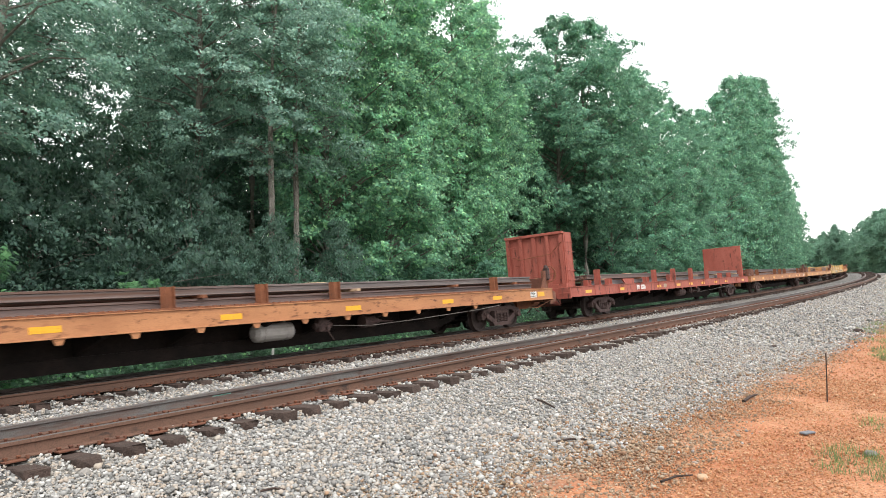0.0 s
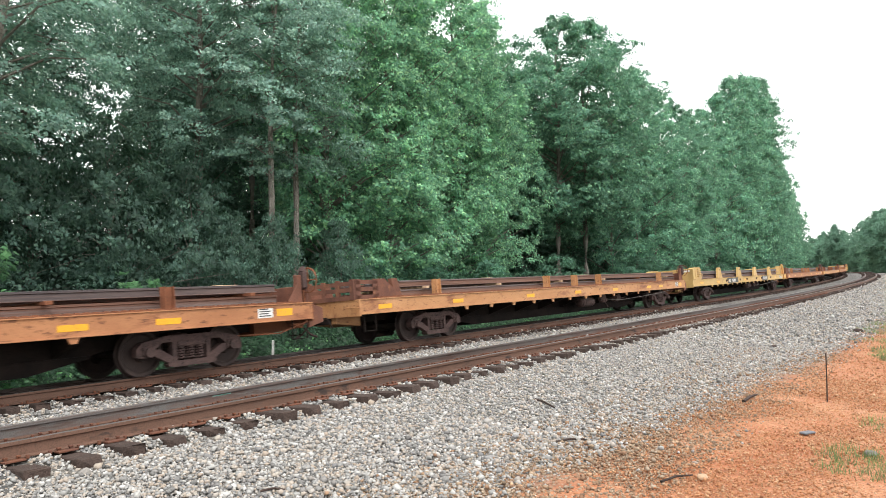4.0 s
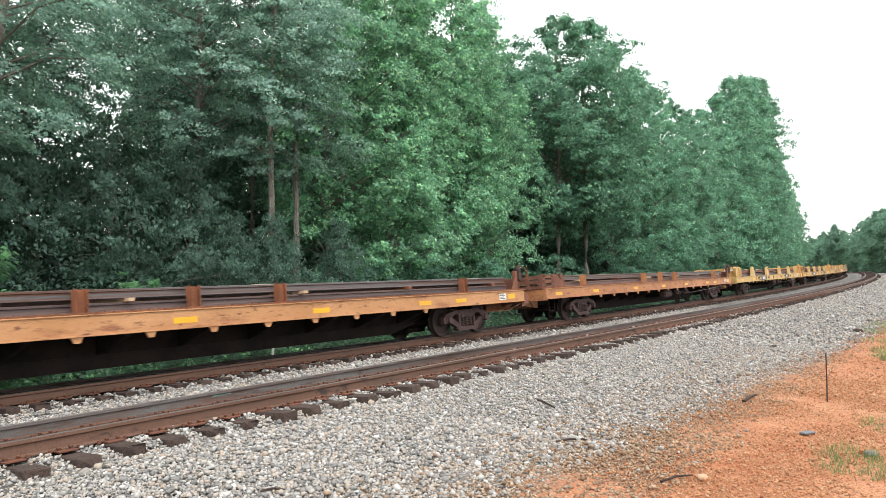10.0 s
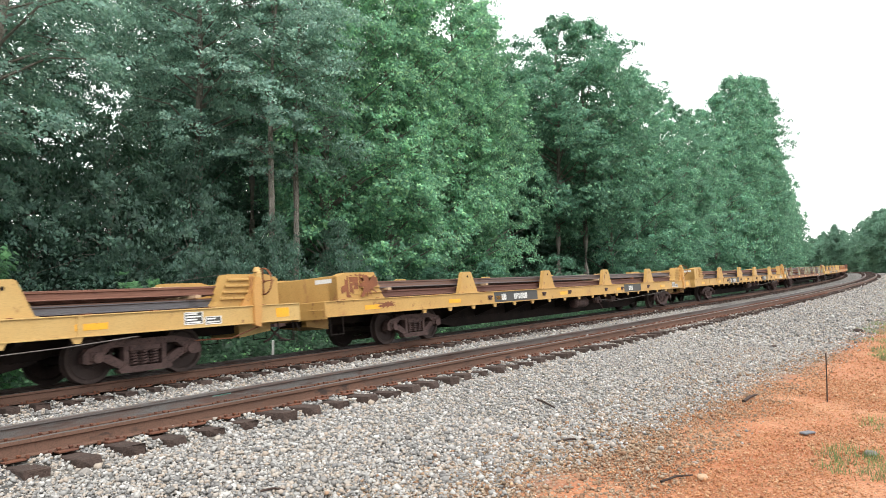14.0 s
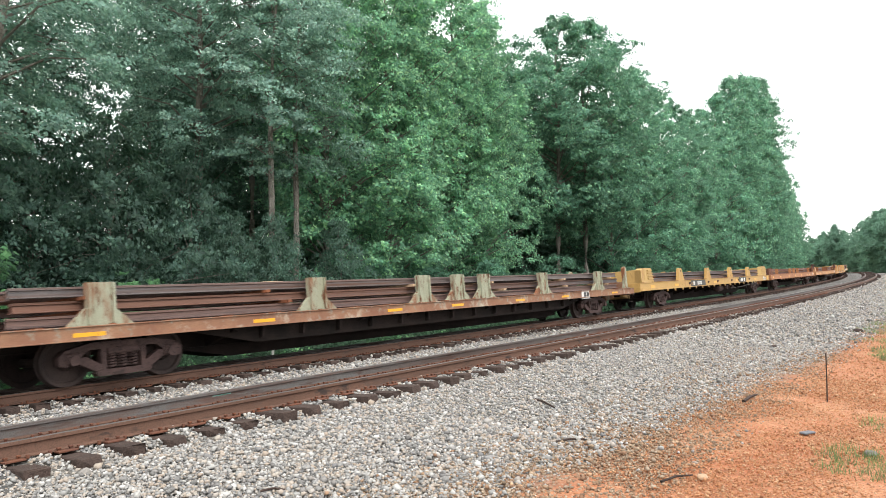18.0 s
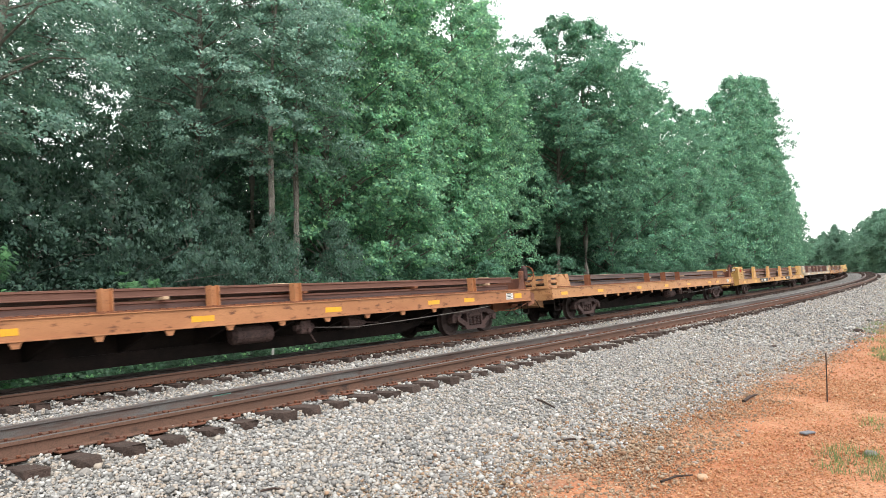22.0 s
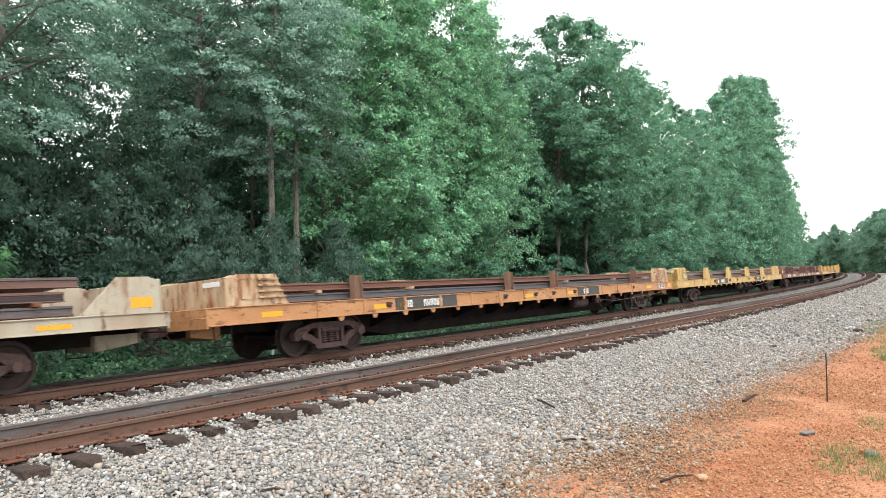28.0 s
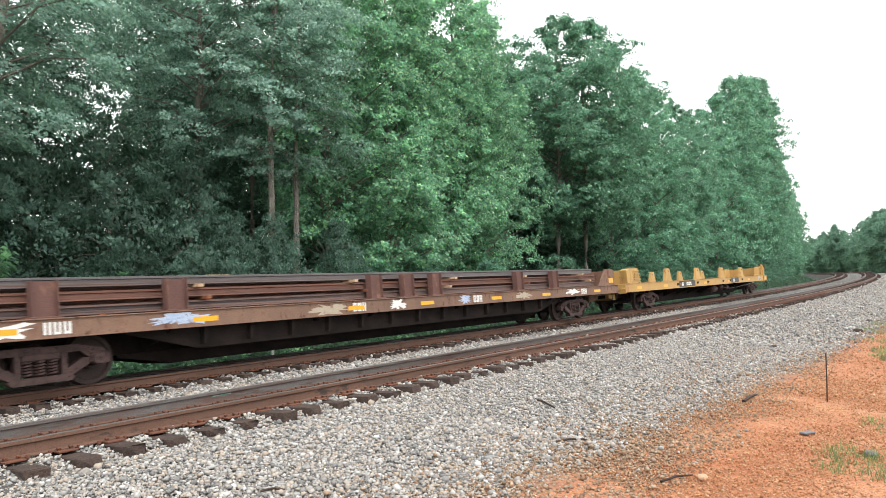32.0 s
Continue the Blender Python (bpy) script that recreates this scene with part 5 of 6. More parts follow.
# ---- woods ----
def rand_dirs(rng, n):
    d = rng.normal(size=(n, 3))
    return d / np.linalg.norm(d, axis=1)[:, None]


def leaf_mesh(key, clumps, per, size, rng, material, droop=0.25, flat=0.45, long=1.25):
    """Leaves in sprays: clumps are rows of centre, radius and outward direction."""
    C, R, D = clumps
    n = len(C) * per
    ci = np.repeat(np.arange(len(C)), per)
    u = rand_dirs(rng, n) * (rng.random(n) ** 0.5)[:, None]
    e1 = np.stack([D[:, 0], D[:, 1], np.zeros(len(D))], 1)
    e1 /= np.linalg.norm(e1, axis=1)[:, None] + 1e-6
    e2 = np.stack([-e1[:, 1], e1[:, 0], np.zeros(len(D))], 1)
    r = R[ci][:, None]
    p = C[ci] + e1[ci] * (u[:, :1] * long * r) + e2[ci] * (u[:, 1:2] * r)
    p[:, 2] += R[ci] * (u[:, 2] * flat - droop * (u[:, 0] + 0.5) ** 2 - droop * 0.6 * u[:, 1] ** 2)
    nrm = D[ci] * 0.62 + np.array((0.0, 0.0, 0.55)) + rng.normal(size=(n, 3)) * 0.45
    nrm /= np.linalg.norm(nrm, axis=1)[:, None]
    a = np.cross(nrm, rand_dirs(rng, n))
    a /= np.linalg.norm(a, axis=1)[:, None] + 1e-9
    b = np.cross(nrm, a)
    ln = size * rng.uniform(0.7, 1.3, n)
    wd = ln * rng.uniform(0.5, 0.75, n)
    v = np.stack([p - a * (ln / 2)[:, None], p + b * (wd / 2)[:, None] + nrm * (ln * 0.06)[:, None], p + a * (ln / 2)[:, None] - nrm * (ln * 0.12)[:, None], p - b * (wd / 2)[:, None] + nrm * (ln * 0.06)[:, None]], 1)
    f = np.arange(n * 4).reshape(n, 4)
    return tri_mesh(key, v.reshape(-1, 3), f, material)


def tree(name, label, H, base, radius, seed, leaf, spray, boughs, sprays, per, material, trunk_r=0.22, lean=0.0, mid=0.40, taper=2.2, rise=(0.15, 0.75), droop=0.18, pad=0.30, thick=0.10, flat=0.45, low=3.5, least=0.30, lump=0.75):
    """A tapered trunk, limbs that arch outwards, and flat layered boughs of leafy sprays along the limbs, with dark hollows between them.
    rise: slope of the lowest and of the highest limbs; pad: a bough's width and thick its depth, as shares of the limb's length."""
    rng = np.random.default_rng(seed)
    r = random.Random(seed)
    thing = tagged(empty(name), label, "tree", "trees of the wood")
    bm = bmesh.new()
    n = 9
    pts = [Vector((lean * (k / n) ** 1.3 * H + r.uniform(-0.1, 0.1) * k / n * 2, r.uniform(-0.12, 0.12) * k / n * 2, H * 0.93 * k / n)) for k in range(n + 1)]
    pts[0].z = -0.6
    tube(bm, pts, [trunk_r * (1.25 if k == 0 else 1) * (1 - 0.85 * k / n) for k in range(n + 1)], 9)
    C, R, D = [], [], []
    for k in range(boughs):
        t = (k + rng.uniform(0.1, 0.9)) / boughs
        z = base + (H * 0.985 - base) * t
        u = (t - mid) / (1 - mid if t > mid else mid)
        prof = max(least * (1.15 - t), (1 - abs(u) ** (taper if t > mid else low)) ** 0.62)
        reach = max(0.55, radius * prof * rng.uniform(0.62, 1.08))
        ang = k * 2.399 + rng.uniform(-0.5, 0.5)
        e = np.array([math.cos(ang), math.sin(ang), 0.0])
        swell = noise.noise(Vector((1.5 * e[0], 1.5 * e[1], z * 0.33 + seed * 7.3)))
        reach = max(0.55, reach * (1.0 - 0.45 * max(0.0, t - 0.78) / 0.22) * (1.0 + lump * (1.0 - 0.6 * t) * max(-0.6, min(0.5, 1.3 * swell))))
        side = np.array([-e[1], e[0], 0.0])
        slope = rise[0] + (rise[1] - rise[0]) * t + rng.uniform(-0.15, 0.15)
        h = min(max(z - slope * reach, base * 0.55 + 0.2, z - 3.2), H * 0.92)
        i = min(n - 1, int(h / (H * 0.93) * n))
        p0 = np.array(pts[i].lerp(pts[i + 1], min(1.0, h / (H * 0.93) * n - i)))
        p0[2] = h
        p2 = p0 + e * reach
        p2[2] = z
        arch = droop * reach

        def along(v):
            q = p0 + (p2 - p0) * v[:, None]
            q[:, 2] += arch * 4 * (v - v * v) * 0.5 - arch * np.clip(v - 0.75, 0, 1) * 1.2
            return q

        if k % 3 != 2:
            rr = trunk_r * 0.30 * (1 - h / H * 0.6)
            q = along(np.array([0.0, 0.45, 0.9]))
            tube(bm, [Vector(v) for v in q], [rr, rr * 0.65, rr * 0.22], 5)
        m = max(3, int(sprays * (0.45 + 0.55 * reach / radius)))
        v = 0.30 + 0.76 * rng.random(m) ** 0.72
        w = pad * reach * np.sqrt(np.clip(1.12 - v, 0.05, 1)) * 1.5
        lat = rng.normal(0, 0.6, m) * w
        q = along(v) + side * lat[:, None]
        q[:, 2] += rng.normal(0, thick, m) * reach - droop * 0.7 * np.abs(lat)
        q[:, 2] = np.clip(q[:, 2], 0.15, H + 0.5)
        C.append(q)
        R.append(spray * rng.uniform(0.6, 1.35, m))
        D.append(e + side * (lat / (reach * 0.6))[:, None])
    bmesh.ops.recalc_face_normals(bm, faces=bm.faces)
    part("trunk", bm, M_bark, thing, "grey-brown trunk with bare limbs")
    C, R, D = np.concatenate(C), np.concatenate(R), np.concatenate(D)
    D /= np.linalg.norm(D, axis=1)[:, None]
    crown = leaf_mesh("crown", (C, R, D), per, leaf, rng, material, droop, flat)
    crown.parent = thing
    crown["label"] = "uneven crown of green leaves"
    return thing


def at(s, off, turn=0.0, size=1.0, tall=None):
    p = line(s, off, float(ground_z(s, off)) - 0.05)
    return Matrix.Translation(Vector(p)) @ Matrix.Rotation(turn, 4, "Z") @ Matrix.Diagonal((size, size, tall or size, 1))


def place_tree(ob, s, off, turn, size, tall, used):
    """Puts a kind of tree at a place; the first use moves the kind itself."""
    m = at(s, off, turn)
    if ob in used:
        o = copy_thing(ob, m)
    else:
        used.add(ob)
        o = ob
        o.matrix_basis = m
    o.scale = (size, size, tall)
    return o


def woods():
    used = set()
    rng = random.Random(77)
    OAK, TULIP, MAPLE = "large oak with drooping grey-green foliage at the wood's edge", "tall tulip tree with bright green layered foliage", "dense green maple in the wood's edge"
    oak_a = tree("oak_tree", OAK, 20, 7.4, 5.8, 1, 0.115, 0.44, 84, 17, 54, M_leaf_cool, 0.22, 0.02, 0.5, 2.8, (0.05, 0.6), 0.26, 0.34, 0.06, 0.34)
    oak_b = tree("oak_tree", OAK, 20, 7.0, 5.6, 2, 0.115, 0.44, 82, 17, 54, M_leaf_cool, 0.20, -0.03, 0.5, 2.8, (0.05, 0.6), 0.26, 0.34, 0.06, 0.34)
    tulip_a = tree("tulip_tree", TULIP, 20, 0.6, 4.4, 3, 0.16, 0.36, 104, 20, 36, M_leaf_tulip, 0.24, 0, 0.46, 2.8, (0.35, 1.0), 0.12, 0.25, 0.09, 0.65, lump=0.95)
    tulip_d = tree("tulip_tree", TULIP, 20, 0.8, 4.2, 21, 0.16, 0.36, 100, 20, 36, M_leaf_tulip, 0.22, 0.02, 0.42, 2.6, (0.35, 1.0), 0.12, 0.25, 0.09, 0.65, lump=0.95)
    tulip_b = tree("tulip_tree", TULIP, 20, 4.4, 5.2, 4, 0.20, 0.46, 92, 19, 32, M_leaf, 0.22, 0.0, 0.52, 2.5, (0.2, 0.9), 0.16, 0.27, 0.08, 0.5, lump=0.5)
    maple_b = tree("maple_tree", MAPLE, 20, 0.4, 4.4, 5, 0.21, 0.46, 92, 17, 30, M_leaf, 0.2, 0, 0.42, 2.6, (0.25, 0.9), 0.16, 0.26, 0.08, 0.55, lump=0.65)
    tulip_c = tree("tulip_tree", TULIP, 20, 0.3, 4.4, 6, 0.28, 0.55, 74, 13, 24, M_leaf, 0.22, 0, 0.42, 2.6, (0.25, 0.9), 0.14, 0.28, 0.09, 0.5, lump=1.0)
    maple_c = tree("maple_tree", MAPLE, 20, 0.3, 4.4, 7, 0.28, 0.55, 74, 13, 24, M_leaf, 0.2, 0, 0.42, 2.6, (0.25, 0.9), 0.14, 0.28, 0.09, 0.5, lump=1.0)
    column = tree("vine_clad_tree", "narrow tall tree wrapped in climbing vines", 26, 0.2, 4.2, 8, 0.29, 0.55, 150, 11, 24, M_leaf, 0.25, 0, 0.60, 3.6, (0.2, 0.7), 0.12, 0.3, 0.12, 0.6, 4.5)
    back = tree("background_tree", "background tree, leaves coloured dark for deep shade", 18, 0.8, 4.6, 9, 0.36, 0.8, 46, 8, 22, M_leaf_shade, 0.2, 0, 0.45, 2.4, (0.2, 0.8), 0.15, 0.4, 0.16, 0.6)
    slim = tree("slim_tree", "slim tree with a bare pale trunk in the wood's edge", 17, 5.9, 2.6, 14, 0.13, 0.40, 40, 11, 40, M_leaf_cool, 0.16, 0, 0.4, 2.2, (0.2, 0.8), 0.2)
    leaning = tree("leaning_tree", "leaning tree with a crooked dark trunk", 16, 6.0, 3.6, 15, 0.105, 0.42, 46, 15, 52, M_leaf_cool, 0.2, 0.06, 0.45, 2.4, (0.1, 0.7), 0.26, 0.32, 0.06, 0.34)
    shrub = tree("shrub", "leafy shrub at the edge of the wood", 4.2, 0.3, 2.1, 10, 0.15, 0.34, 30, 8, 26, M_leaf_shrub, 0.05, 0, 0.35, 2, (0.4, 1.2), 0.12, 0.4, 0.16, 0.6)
    oak_brush = tree("shrub", "dense brush below the oaks, leaves darkened for shade", 4.6, 0.3, 2.4, 16, 0.10, 0.36, 40, 10, 44, M_leaf_under, 0.06, 0, 0.4, 2, (0.1, 0.8), 0.25, 0.4, 0.12, 0.4)
    sapling = tree("shrub", "bright green sapling beside the far track", 3.4, 0.2, 1.1, 12, 0.17, 0.26, 16, 6, 22, M_leaf_bright, 0.03, 0, 0.4, 2, (0.3, 1.0), 0.15, 0.4, 0.14, 0.5)
    weed = tree("weed_plant", "small pale green weed plant beside the far track", 2.7, 1.3, 0.7, 17, 0.12, 0.18, 10, 5, 16, M_leaf_bright, 0.012, 0, 0.4, 2, (0.4, 1.0), 0.12)
    distant = tree("distant_tree", "green tree across the bend, leaves tinted pale for haze", 22, 0.3, 6.0, 13, 0.8, 1.2, 80, 8, 14, M_leaf_far, 0.14, 0, 0.5, 3.6, (0.2, 0.8), 0.12, 0.35, 0.10, 0.6, lump=0.6)
    # the edge, from beside the camera to the bend: distance, offset, kind, width, height in metres
    edge = [(-3, 23.5, oak_b, 1.0, 20), (2.5, 24.5, oak_a, 1.0, 20), (7.5, 25.0, oak_b, 1.0, 20), (11.2, 26.3, oak_a, 0.9, 20), (16.5, 23.8, oak_b, 1.0, 20), (20.5, 25.5, oak_a, 0.8, 20),
            (22.5, 23.0, tulip_a, 0.95, 19.5), (26.2, 22.6, tulip_d, 1.0, 20.0), (29.6, 23.4, tulip_a, 1.0, 21.0), (33.2, 23.6, tulip_d, 0.95, 20.3), (36.2, 24.2, tulip_a, 0.82, 18.8),
            (41.2, 27.0, tulip_b, 0.85, 18.6), (45.6, 23.2, tulip_b, 1.0, 20.6), (49.4, 22.8, tulip_b, 1.05, 21.2), (55.5, 23.2, maple_b, 0.9, 20.6), (61.0, 23.0, maple_b, 0.9, 19.9), (66.5, 23.2, maple_b, 0.9, 19.4), (72.0, 23.0, maple_b, 0.9, 19.4),
            (78, 23.2, maple_b, 0.9, 19.4), (84, 23.2, maple_c, 0.85, 20.8), (91, 23.2, tulip_c, 0.95, 24.0), (98, 22.8, column, 0.85, 27.5), (104.5, 22.4, column, 0.85, 29.0), (111, 22.0, column, 0.9, 30.2), (117, 21.6, column, 0.9, 31.2),
            (124, 22.2, tulip_c, 0.85, 26.0), (131, 22.2, maple_c, 0.85, 25.0), (138, 22.2, tulip_c, 0.85, 24), (146, 22.4, maple_c, 0.85, 22.5), (154, 22.4, tulip_c, 0.85, 21.2), (163, 22.4, maple_c, 0.85, 19.6), (174, 22.6, tulip_c, 0.85, 18), (186, 22.8, maple_c, 0.85, 17),
            (17.3, 20.6, slim, 1.0, 17), (18.5, 20.6, slim, 0.95, 17), (7.2, 19.8, leaning, 1.15, 16)]
    tall = {oak_a: 20, oak_b: 20, tulip_a: 20, tulip_d: 20, tulip_b: 20, maple_b: 20, tulip_c: 20, maple_c: 20, column: 26, slim: 17, leaning: 16}
    for s, o, kind, w, h in edge:
        place_tree(kind, s, o, 0.3 if kind in (slim, leaning) else rng.uniform(0, 6.28), w, h / tall[kind], used)
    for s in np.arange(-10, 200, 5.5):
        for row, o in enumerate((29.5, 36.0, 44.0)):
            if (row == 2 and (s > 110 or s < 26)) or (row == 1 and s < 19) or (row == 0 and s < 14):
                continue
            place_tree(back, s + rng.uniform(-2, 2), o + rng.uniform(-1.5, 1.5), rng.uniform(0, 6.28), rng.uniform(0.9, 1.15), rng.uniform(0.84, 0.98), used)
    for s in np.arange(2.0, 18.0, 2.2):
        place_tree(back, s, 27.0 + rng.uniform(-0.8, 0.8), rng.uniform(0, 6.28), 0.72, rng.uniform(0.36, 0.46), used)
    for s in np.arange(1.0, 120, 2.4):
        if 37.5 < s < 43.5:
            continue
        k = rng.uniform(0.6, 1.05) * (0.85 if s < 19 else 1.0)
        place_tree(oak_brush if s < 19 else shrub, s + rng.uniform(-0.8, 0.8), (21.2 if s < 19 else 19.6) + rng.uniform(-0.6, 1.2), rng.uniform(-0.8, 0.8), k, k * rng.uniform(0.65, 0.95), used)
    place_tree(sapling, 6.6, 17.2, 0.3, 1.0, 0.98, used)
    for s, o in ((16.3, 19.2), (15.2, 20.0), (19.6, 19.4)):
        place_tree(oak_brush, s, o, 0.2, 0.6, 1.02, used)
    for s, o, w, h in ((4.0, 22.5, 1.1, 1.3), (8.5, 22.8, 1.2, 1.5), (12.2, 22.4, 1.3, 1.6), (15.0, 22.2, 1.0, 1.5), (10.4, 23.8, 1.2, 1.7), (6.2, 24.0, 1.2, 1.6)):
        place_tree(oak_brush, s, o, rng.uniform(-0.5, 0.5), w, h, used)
    place_tree(weed, 10.4, 17.5, 0.0, 1.0, 1.0, used)
    place_tree(weed, 9.7, 17.6, 1.7, 0.9, 0.9, used)
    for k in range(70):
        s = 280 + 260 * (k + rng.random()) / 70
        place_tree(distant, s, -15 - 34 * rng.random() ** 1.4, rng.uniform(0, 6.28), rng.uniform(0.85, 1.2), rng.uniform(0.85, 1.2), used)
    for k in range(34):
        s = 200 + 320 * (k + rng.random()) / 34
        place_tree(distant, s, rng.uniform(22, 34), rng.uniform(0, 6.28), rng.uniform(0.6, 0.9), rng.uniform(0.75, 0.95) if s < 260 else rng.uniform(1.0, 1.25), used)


def undergrowth(name, label, count, s0, s1, o0, o1, h, leaf, material, seed):
    """A low thicket of weeds and vines along the far track, too many leaves to count."""
    rng = np.random.default_rng(seed)
    s = s0 + (s1 - s0) * rng.random(count) ** 1.6
    o = o0 + (o1 - o0) * rng.random(count) ** 0.8
    top = h * (0.25 + 0.75 * np.clip((o - o0) / 1.6, 0, 1)) * rng.uniform(0.4, 1.2, count)
    C = line(s, o, ground_z(s, o) + top * 0.55)
    d = rand_dirs(rng, count)
    d[:, 1] -= 0.6
    d[:, 2] = np.abs(d[:, 2])
    ob = leaf_mesh(name, (C, 0.28 + top * 0.35, d), 26, leaf, rng, material, 0.1, 0.8, 1.0)
    return tagged(ob, label, "undergrowth", kind="stuff")


woods()
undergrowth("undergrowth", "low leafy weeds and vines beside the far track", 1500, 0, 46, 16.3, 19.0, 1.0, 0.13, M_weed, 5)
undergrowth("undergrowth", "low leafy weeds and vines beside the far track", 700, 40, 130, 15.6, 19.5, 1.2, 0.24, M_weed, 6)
undergrowth("undergrowth", "bright green weeds below the train", 130, 2, 40, 16.5, 17.6, 0.6, 0.12, M_leaf_bright, 7)


def shoulder(s, o):
    """Share of stones kept where the ballast thins out into the clay."""
    edge = 3.05 - 0.045 * np.clip(s - 6, 0, 18)
    return np.clip((o - edge - 0.1) / 0.9, 0.006, 1)


for count, s0, s1, o0, o1, size, fine, seed in ((64000, 1.5, 7.6, 2.6, 6.95, 0.0152, 1, 1), (16000, -10, 1.7, 2.6, 6.95, 0.026, 0, 9), (98000, 7.3, 20, 2.2, 6.95, 0.0185, 0, 2), (24000, -1, 24, 6.8, 7.5, 0.020, 0, 15), (44000, 19, 55, 2.2, 6.95, 0.030, 0, 4), (26000, 53, 150, 0.5, 7.0, 0.05, 0, 14), (48000, -6, 36, 6.85, 11.2, 0.023, 0, 3), (13000, -4, 40, 11.1, 12.38, 0.024, 0, 8), (24000, 2.5, 18, 9.6, 12.3, 0.022, 0, 10)):
    rocks = stones("ballast_stones", count, s0, s1, o0, o1, size, fine, seed, "loose grey and white ballast stones", thin=shoulder)
    tagged(rocks, category="gravel", kind="stuff")


# ---- the clay verge: pebbles, tufts, a stake and litter ----
def on_clay(s, o, dz=0.0):
    return Vector(line(s, o, float(ground_z(s, o)) + dz))


def fringe(s, o):
    """Share of stained stones kept, fading out towards the open clay and the near end."""
    return np.clip((o - 2.1) / 0.9, 0, 1) * np.clip((s - 1.2) / 3.0, 0, 1)


def verge():
    rng = np.random.default_rng(21)
    M_greystone = surface("grey_field_stone", (0.13, 0.125, 0.12), (0.20, 0.19, 0.175), 0.9, 0, 6, 60, 0.4)
    M_pebble = surface("clay_stained_pebbles", (0.36, 0.18, 0.09), (0.45, 0.27, 0.15), 0.9, 0, 8, 120, 0.3, None, 0.5, (1, 1, 1), 0.004, island=((0.22, 0.07, 0.028), (0.38, 0.15, 0.065), (0.47, 0.235, 0.12), (0.56, 0.38, 0.24), (0.14, 0.052, 0.028)))
    M_tan = surface("tan_stained_stones", (0.26, 0.19, 0.13), (0.32, 0.25, 0.18), 0.9, 0, 8, 120, 0.3, None, 0.5, (1, 1, 1), 0.004, island=((0.17, 0.085, 0.05), (0.30, 0.17, 0.10), (0.38, 0.29, 0.20), (0.12, 0.08, 0.055), (0.46, 0.38, 0.29)))
    for count, s0, s1, o0, o1, size, seed in ((110000, 1.6, 14, -2.2, 3.6, 0.0105, 31), (26000, -9, 1.8, -2.2, 3.5, 0.013, 34), (26000, 12, 30, -2.5, 3.4, 0.015, 32), (30000, 1.4, 18, 2.3, 4.6, 0.0135, 33), (15000, 1.2, 8.5, 2.0, 3.9, 0.0145, 35)):
        ob = stones("clay_pebbles", count, s0, s1, o0, o1, size, 0, seed, "small clay-stained pebbles", pile=(0.2, 1.4) if seed in (33, 35) else (-0.1, 0.9), thin=fringe if seed in (33, 35) else None)
        ob.data.materials[0] = M_tan if seed in (33, 35) else M_pebble
        tagged(ob, category="gravel", kind="stuff")
    # grass tufts
    n = 8000
    s = 7 + 27 * rng.random(n) ** 1.4
    o = rng.uniform(-3.5, 3.2, n)
    keep = np.array([noise.noise(Vector((a * 0.55, b * 0.9, 3.1))) for a, b in zip(s, o)]) + (0.15 + 0.105 * s - o) * 0.5 > 0.18
    s, o = s[keep], o[keep]
    C = line(s, o, ground_z(s, o))
    per = 12
    ci = np.repeat(np.arange(len(C)), per)
    m = len(ci)
    root = C[ci] + np.concatenate([rng.normal(0, 0.05, (m, 2)), np.zeros((m, 1))], 1)
    lean = rng.normal(0, 0.5, (m, 2))
    h = rng.uniform(0.03, 0.12, m)
    tip = root + np.concatenate([lean * h[:, None], h[:, None]], 1)
    w = np.stack([-lean[:, 1], lean[:, 0], np.zeros(m)], 1)
    w = w / (np.linalg.norm(w, axis=1)[:, None] + 1e-6) * 0.004
    V = np.stack([root - w, root + w, tip], 1).reshape(-1, 3)
    tagged(tri_mesh("grass_tufts", V, np.arange(m * 3).reshape(m, 3), M_grass, "thin yellow-green grass tufts on orange clay"), category="grass", kind="stuff")
    # white marker post beyond the far track
    bm = bmesh.new()
    q = on_clay(13.1, 15.6)
    block(bm, q.x - 0.035, q.x + 0.035, q.y - 0.02, q.y + 0.02, q.z - 0.2, q.z + 0.62, 0.006)
    tagged(part("marker_post", bm, M_white), "short white marker post beside the far track", "post")
    # stake
    bm = bmesh.new()
    p = on_clay(11.55, 1.91)
    bent_rod(bm, [p - Vector((0, 0, 0.1)), p + Vector((0.004, 0.0, 0.35)), p + Vector((0.0, 0.004, 0.70))], 0.009, 6)
    tagged(part("metal_stake", bm, M_tie), "thin dark metal stake standing in the clay", "stake")
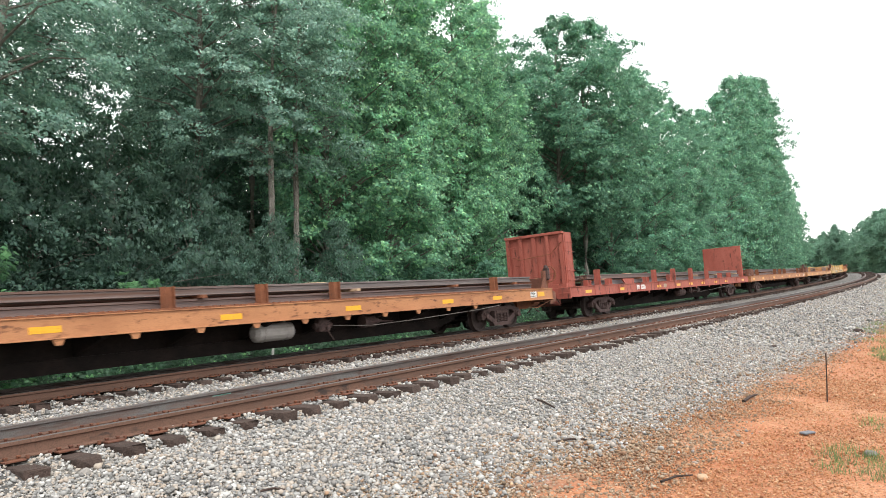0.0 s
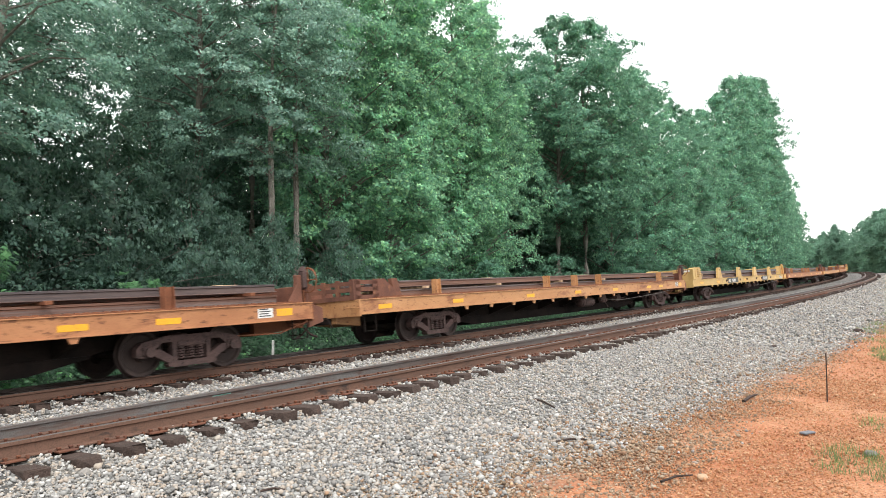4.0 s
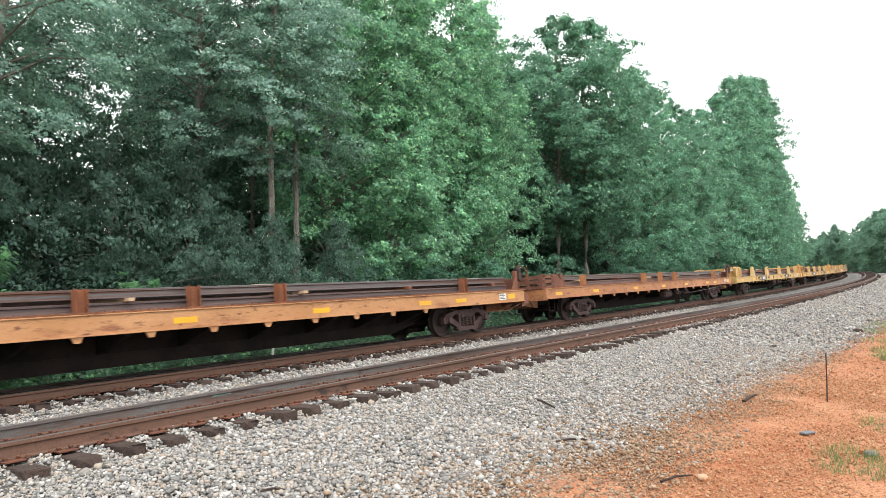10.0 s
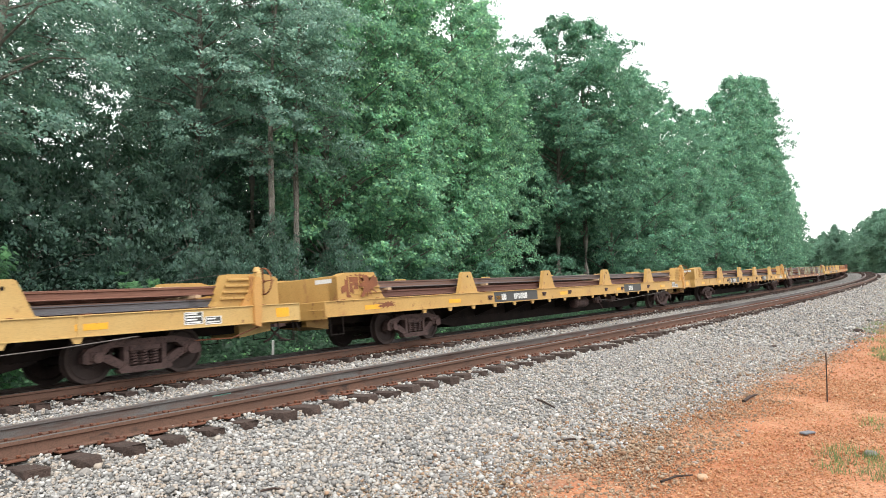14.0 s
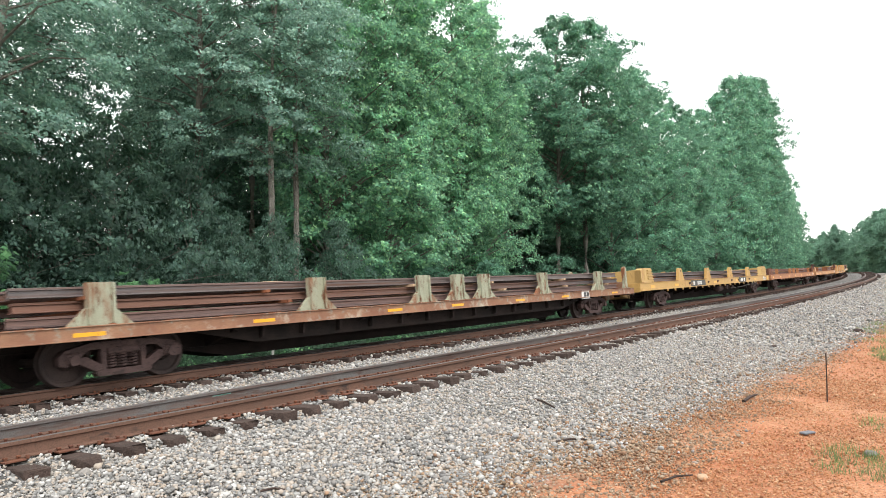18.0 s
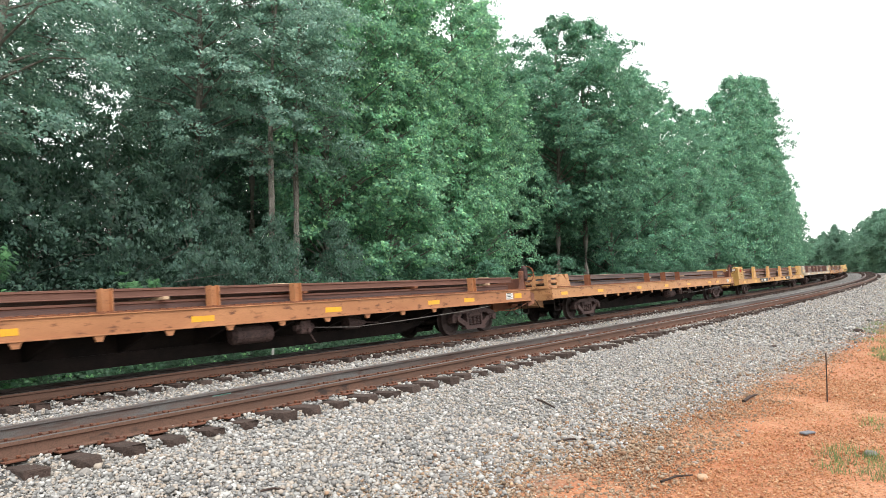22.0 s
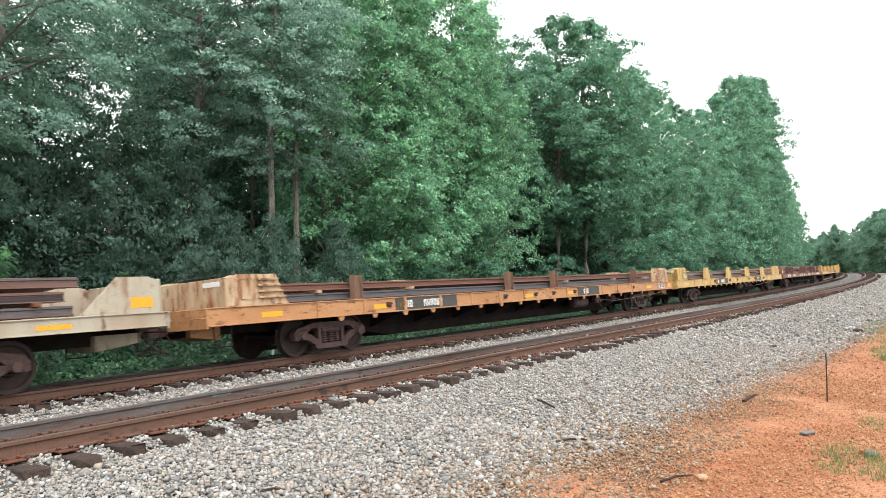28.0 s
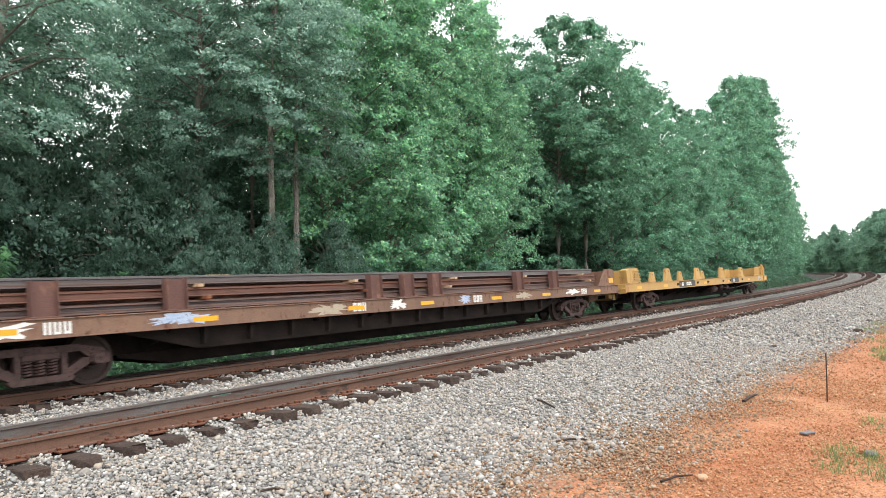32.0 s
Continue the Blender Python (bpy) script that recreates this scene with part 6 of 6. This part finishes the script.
    # sticks
    for a, b, r in (((9.25, 5.32), (8.86, 4.80), 0.017), ((10.85, 2.86), (11.5, 2.84), 0.024), ((4.1, 5.1), (4.25, 4.95), 0.012), ((7.2, 3.9), (7.5, 3.7), 0.014), ((6.4, 2.42), (6.75, 2.25), 0.012)):
        bm = bmesh.new()
        A, B = on_clay(*a, 0.03), on_clay(*b, 0.035)
        tube(bm, [A, (A + B) / 2 + Vector((0.01, 0.01, 0.015)), B], [r, r * 0.9, r * 0.6], 7)
        tagged(part("stick", bm, M_tie), "short dark weathered stick lying on the ground", "stick")
    # a flat broken slab on a patch of smooth pale clay
    q = on_clay(9.25, 1.75, 0.012)
    bm = bmesh.new()
    for x0, x1, y0, y1 in ((-0.09, 0.0, -0.05, 0.04), (0.005, 0.085, -0.045, 0.05)):
        block(bm, x0, x1, y0, y1, 0.0, 0.022, 0.006)
    slab = part("slab", bm, surface("blue_grey_slate", (0.17, 0.18, 0.20), (0.12, 0.125, 0.14), 0.7, 0, 6, 60, 0.2))
    slab.matrix_basis = Matrix.Translation(q) @ Matrix.Rotation(-0.5, 4, "Z")
    tagged(slab, "flat blue-grey slate slab lying on orange clay", "slab")
    # rocks
    for (s_, o_), (w_, d_, h_), mat in (((8.6, 1.05), (0.17, 0.12, 0.07), M_greystone), ((18.5, 4.1), (0.22, 0.14, 0.1), M_tie), ((24, 3.0), (0.4, 0.25, 0.16), M_tie), ((6.8, 2.18), (0.14, 0.09, 0.06), M_timber), ((8.0, 2.85), (0.09, 0.07, 0.05), M_timber), ((12.6, 4.2), (0.14, 0.08, 0.05), M_tie)):
        bm = bmesh.new()
        bmesh.ops.create_icosphere(bm, subdivisions=2, radius=0.5)
        q = on_clay(s_, o_, h_ * 0.3)
        for v in bm.verts:
            k = 1 + 0.25 * noise.noise(v.co * 3 + Vector((s_, o_, 0)))
            v.co = q + Vector((v.co.x * w_ * k, v.co.y * d_ * k, max(-0.4, min(0.38, v.co.z)) * h_ * k))
        tagged(part("rock", bm, mat), "dark stone lying on the ground", "rock")


verge()
motions()
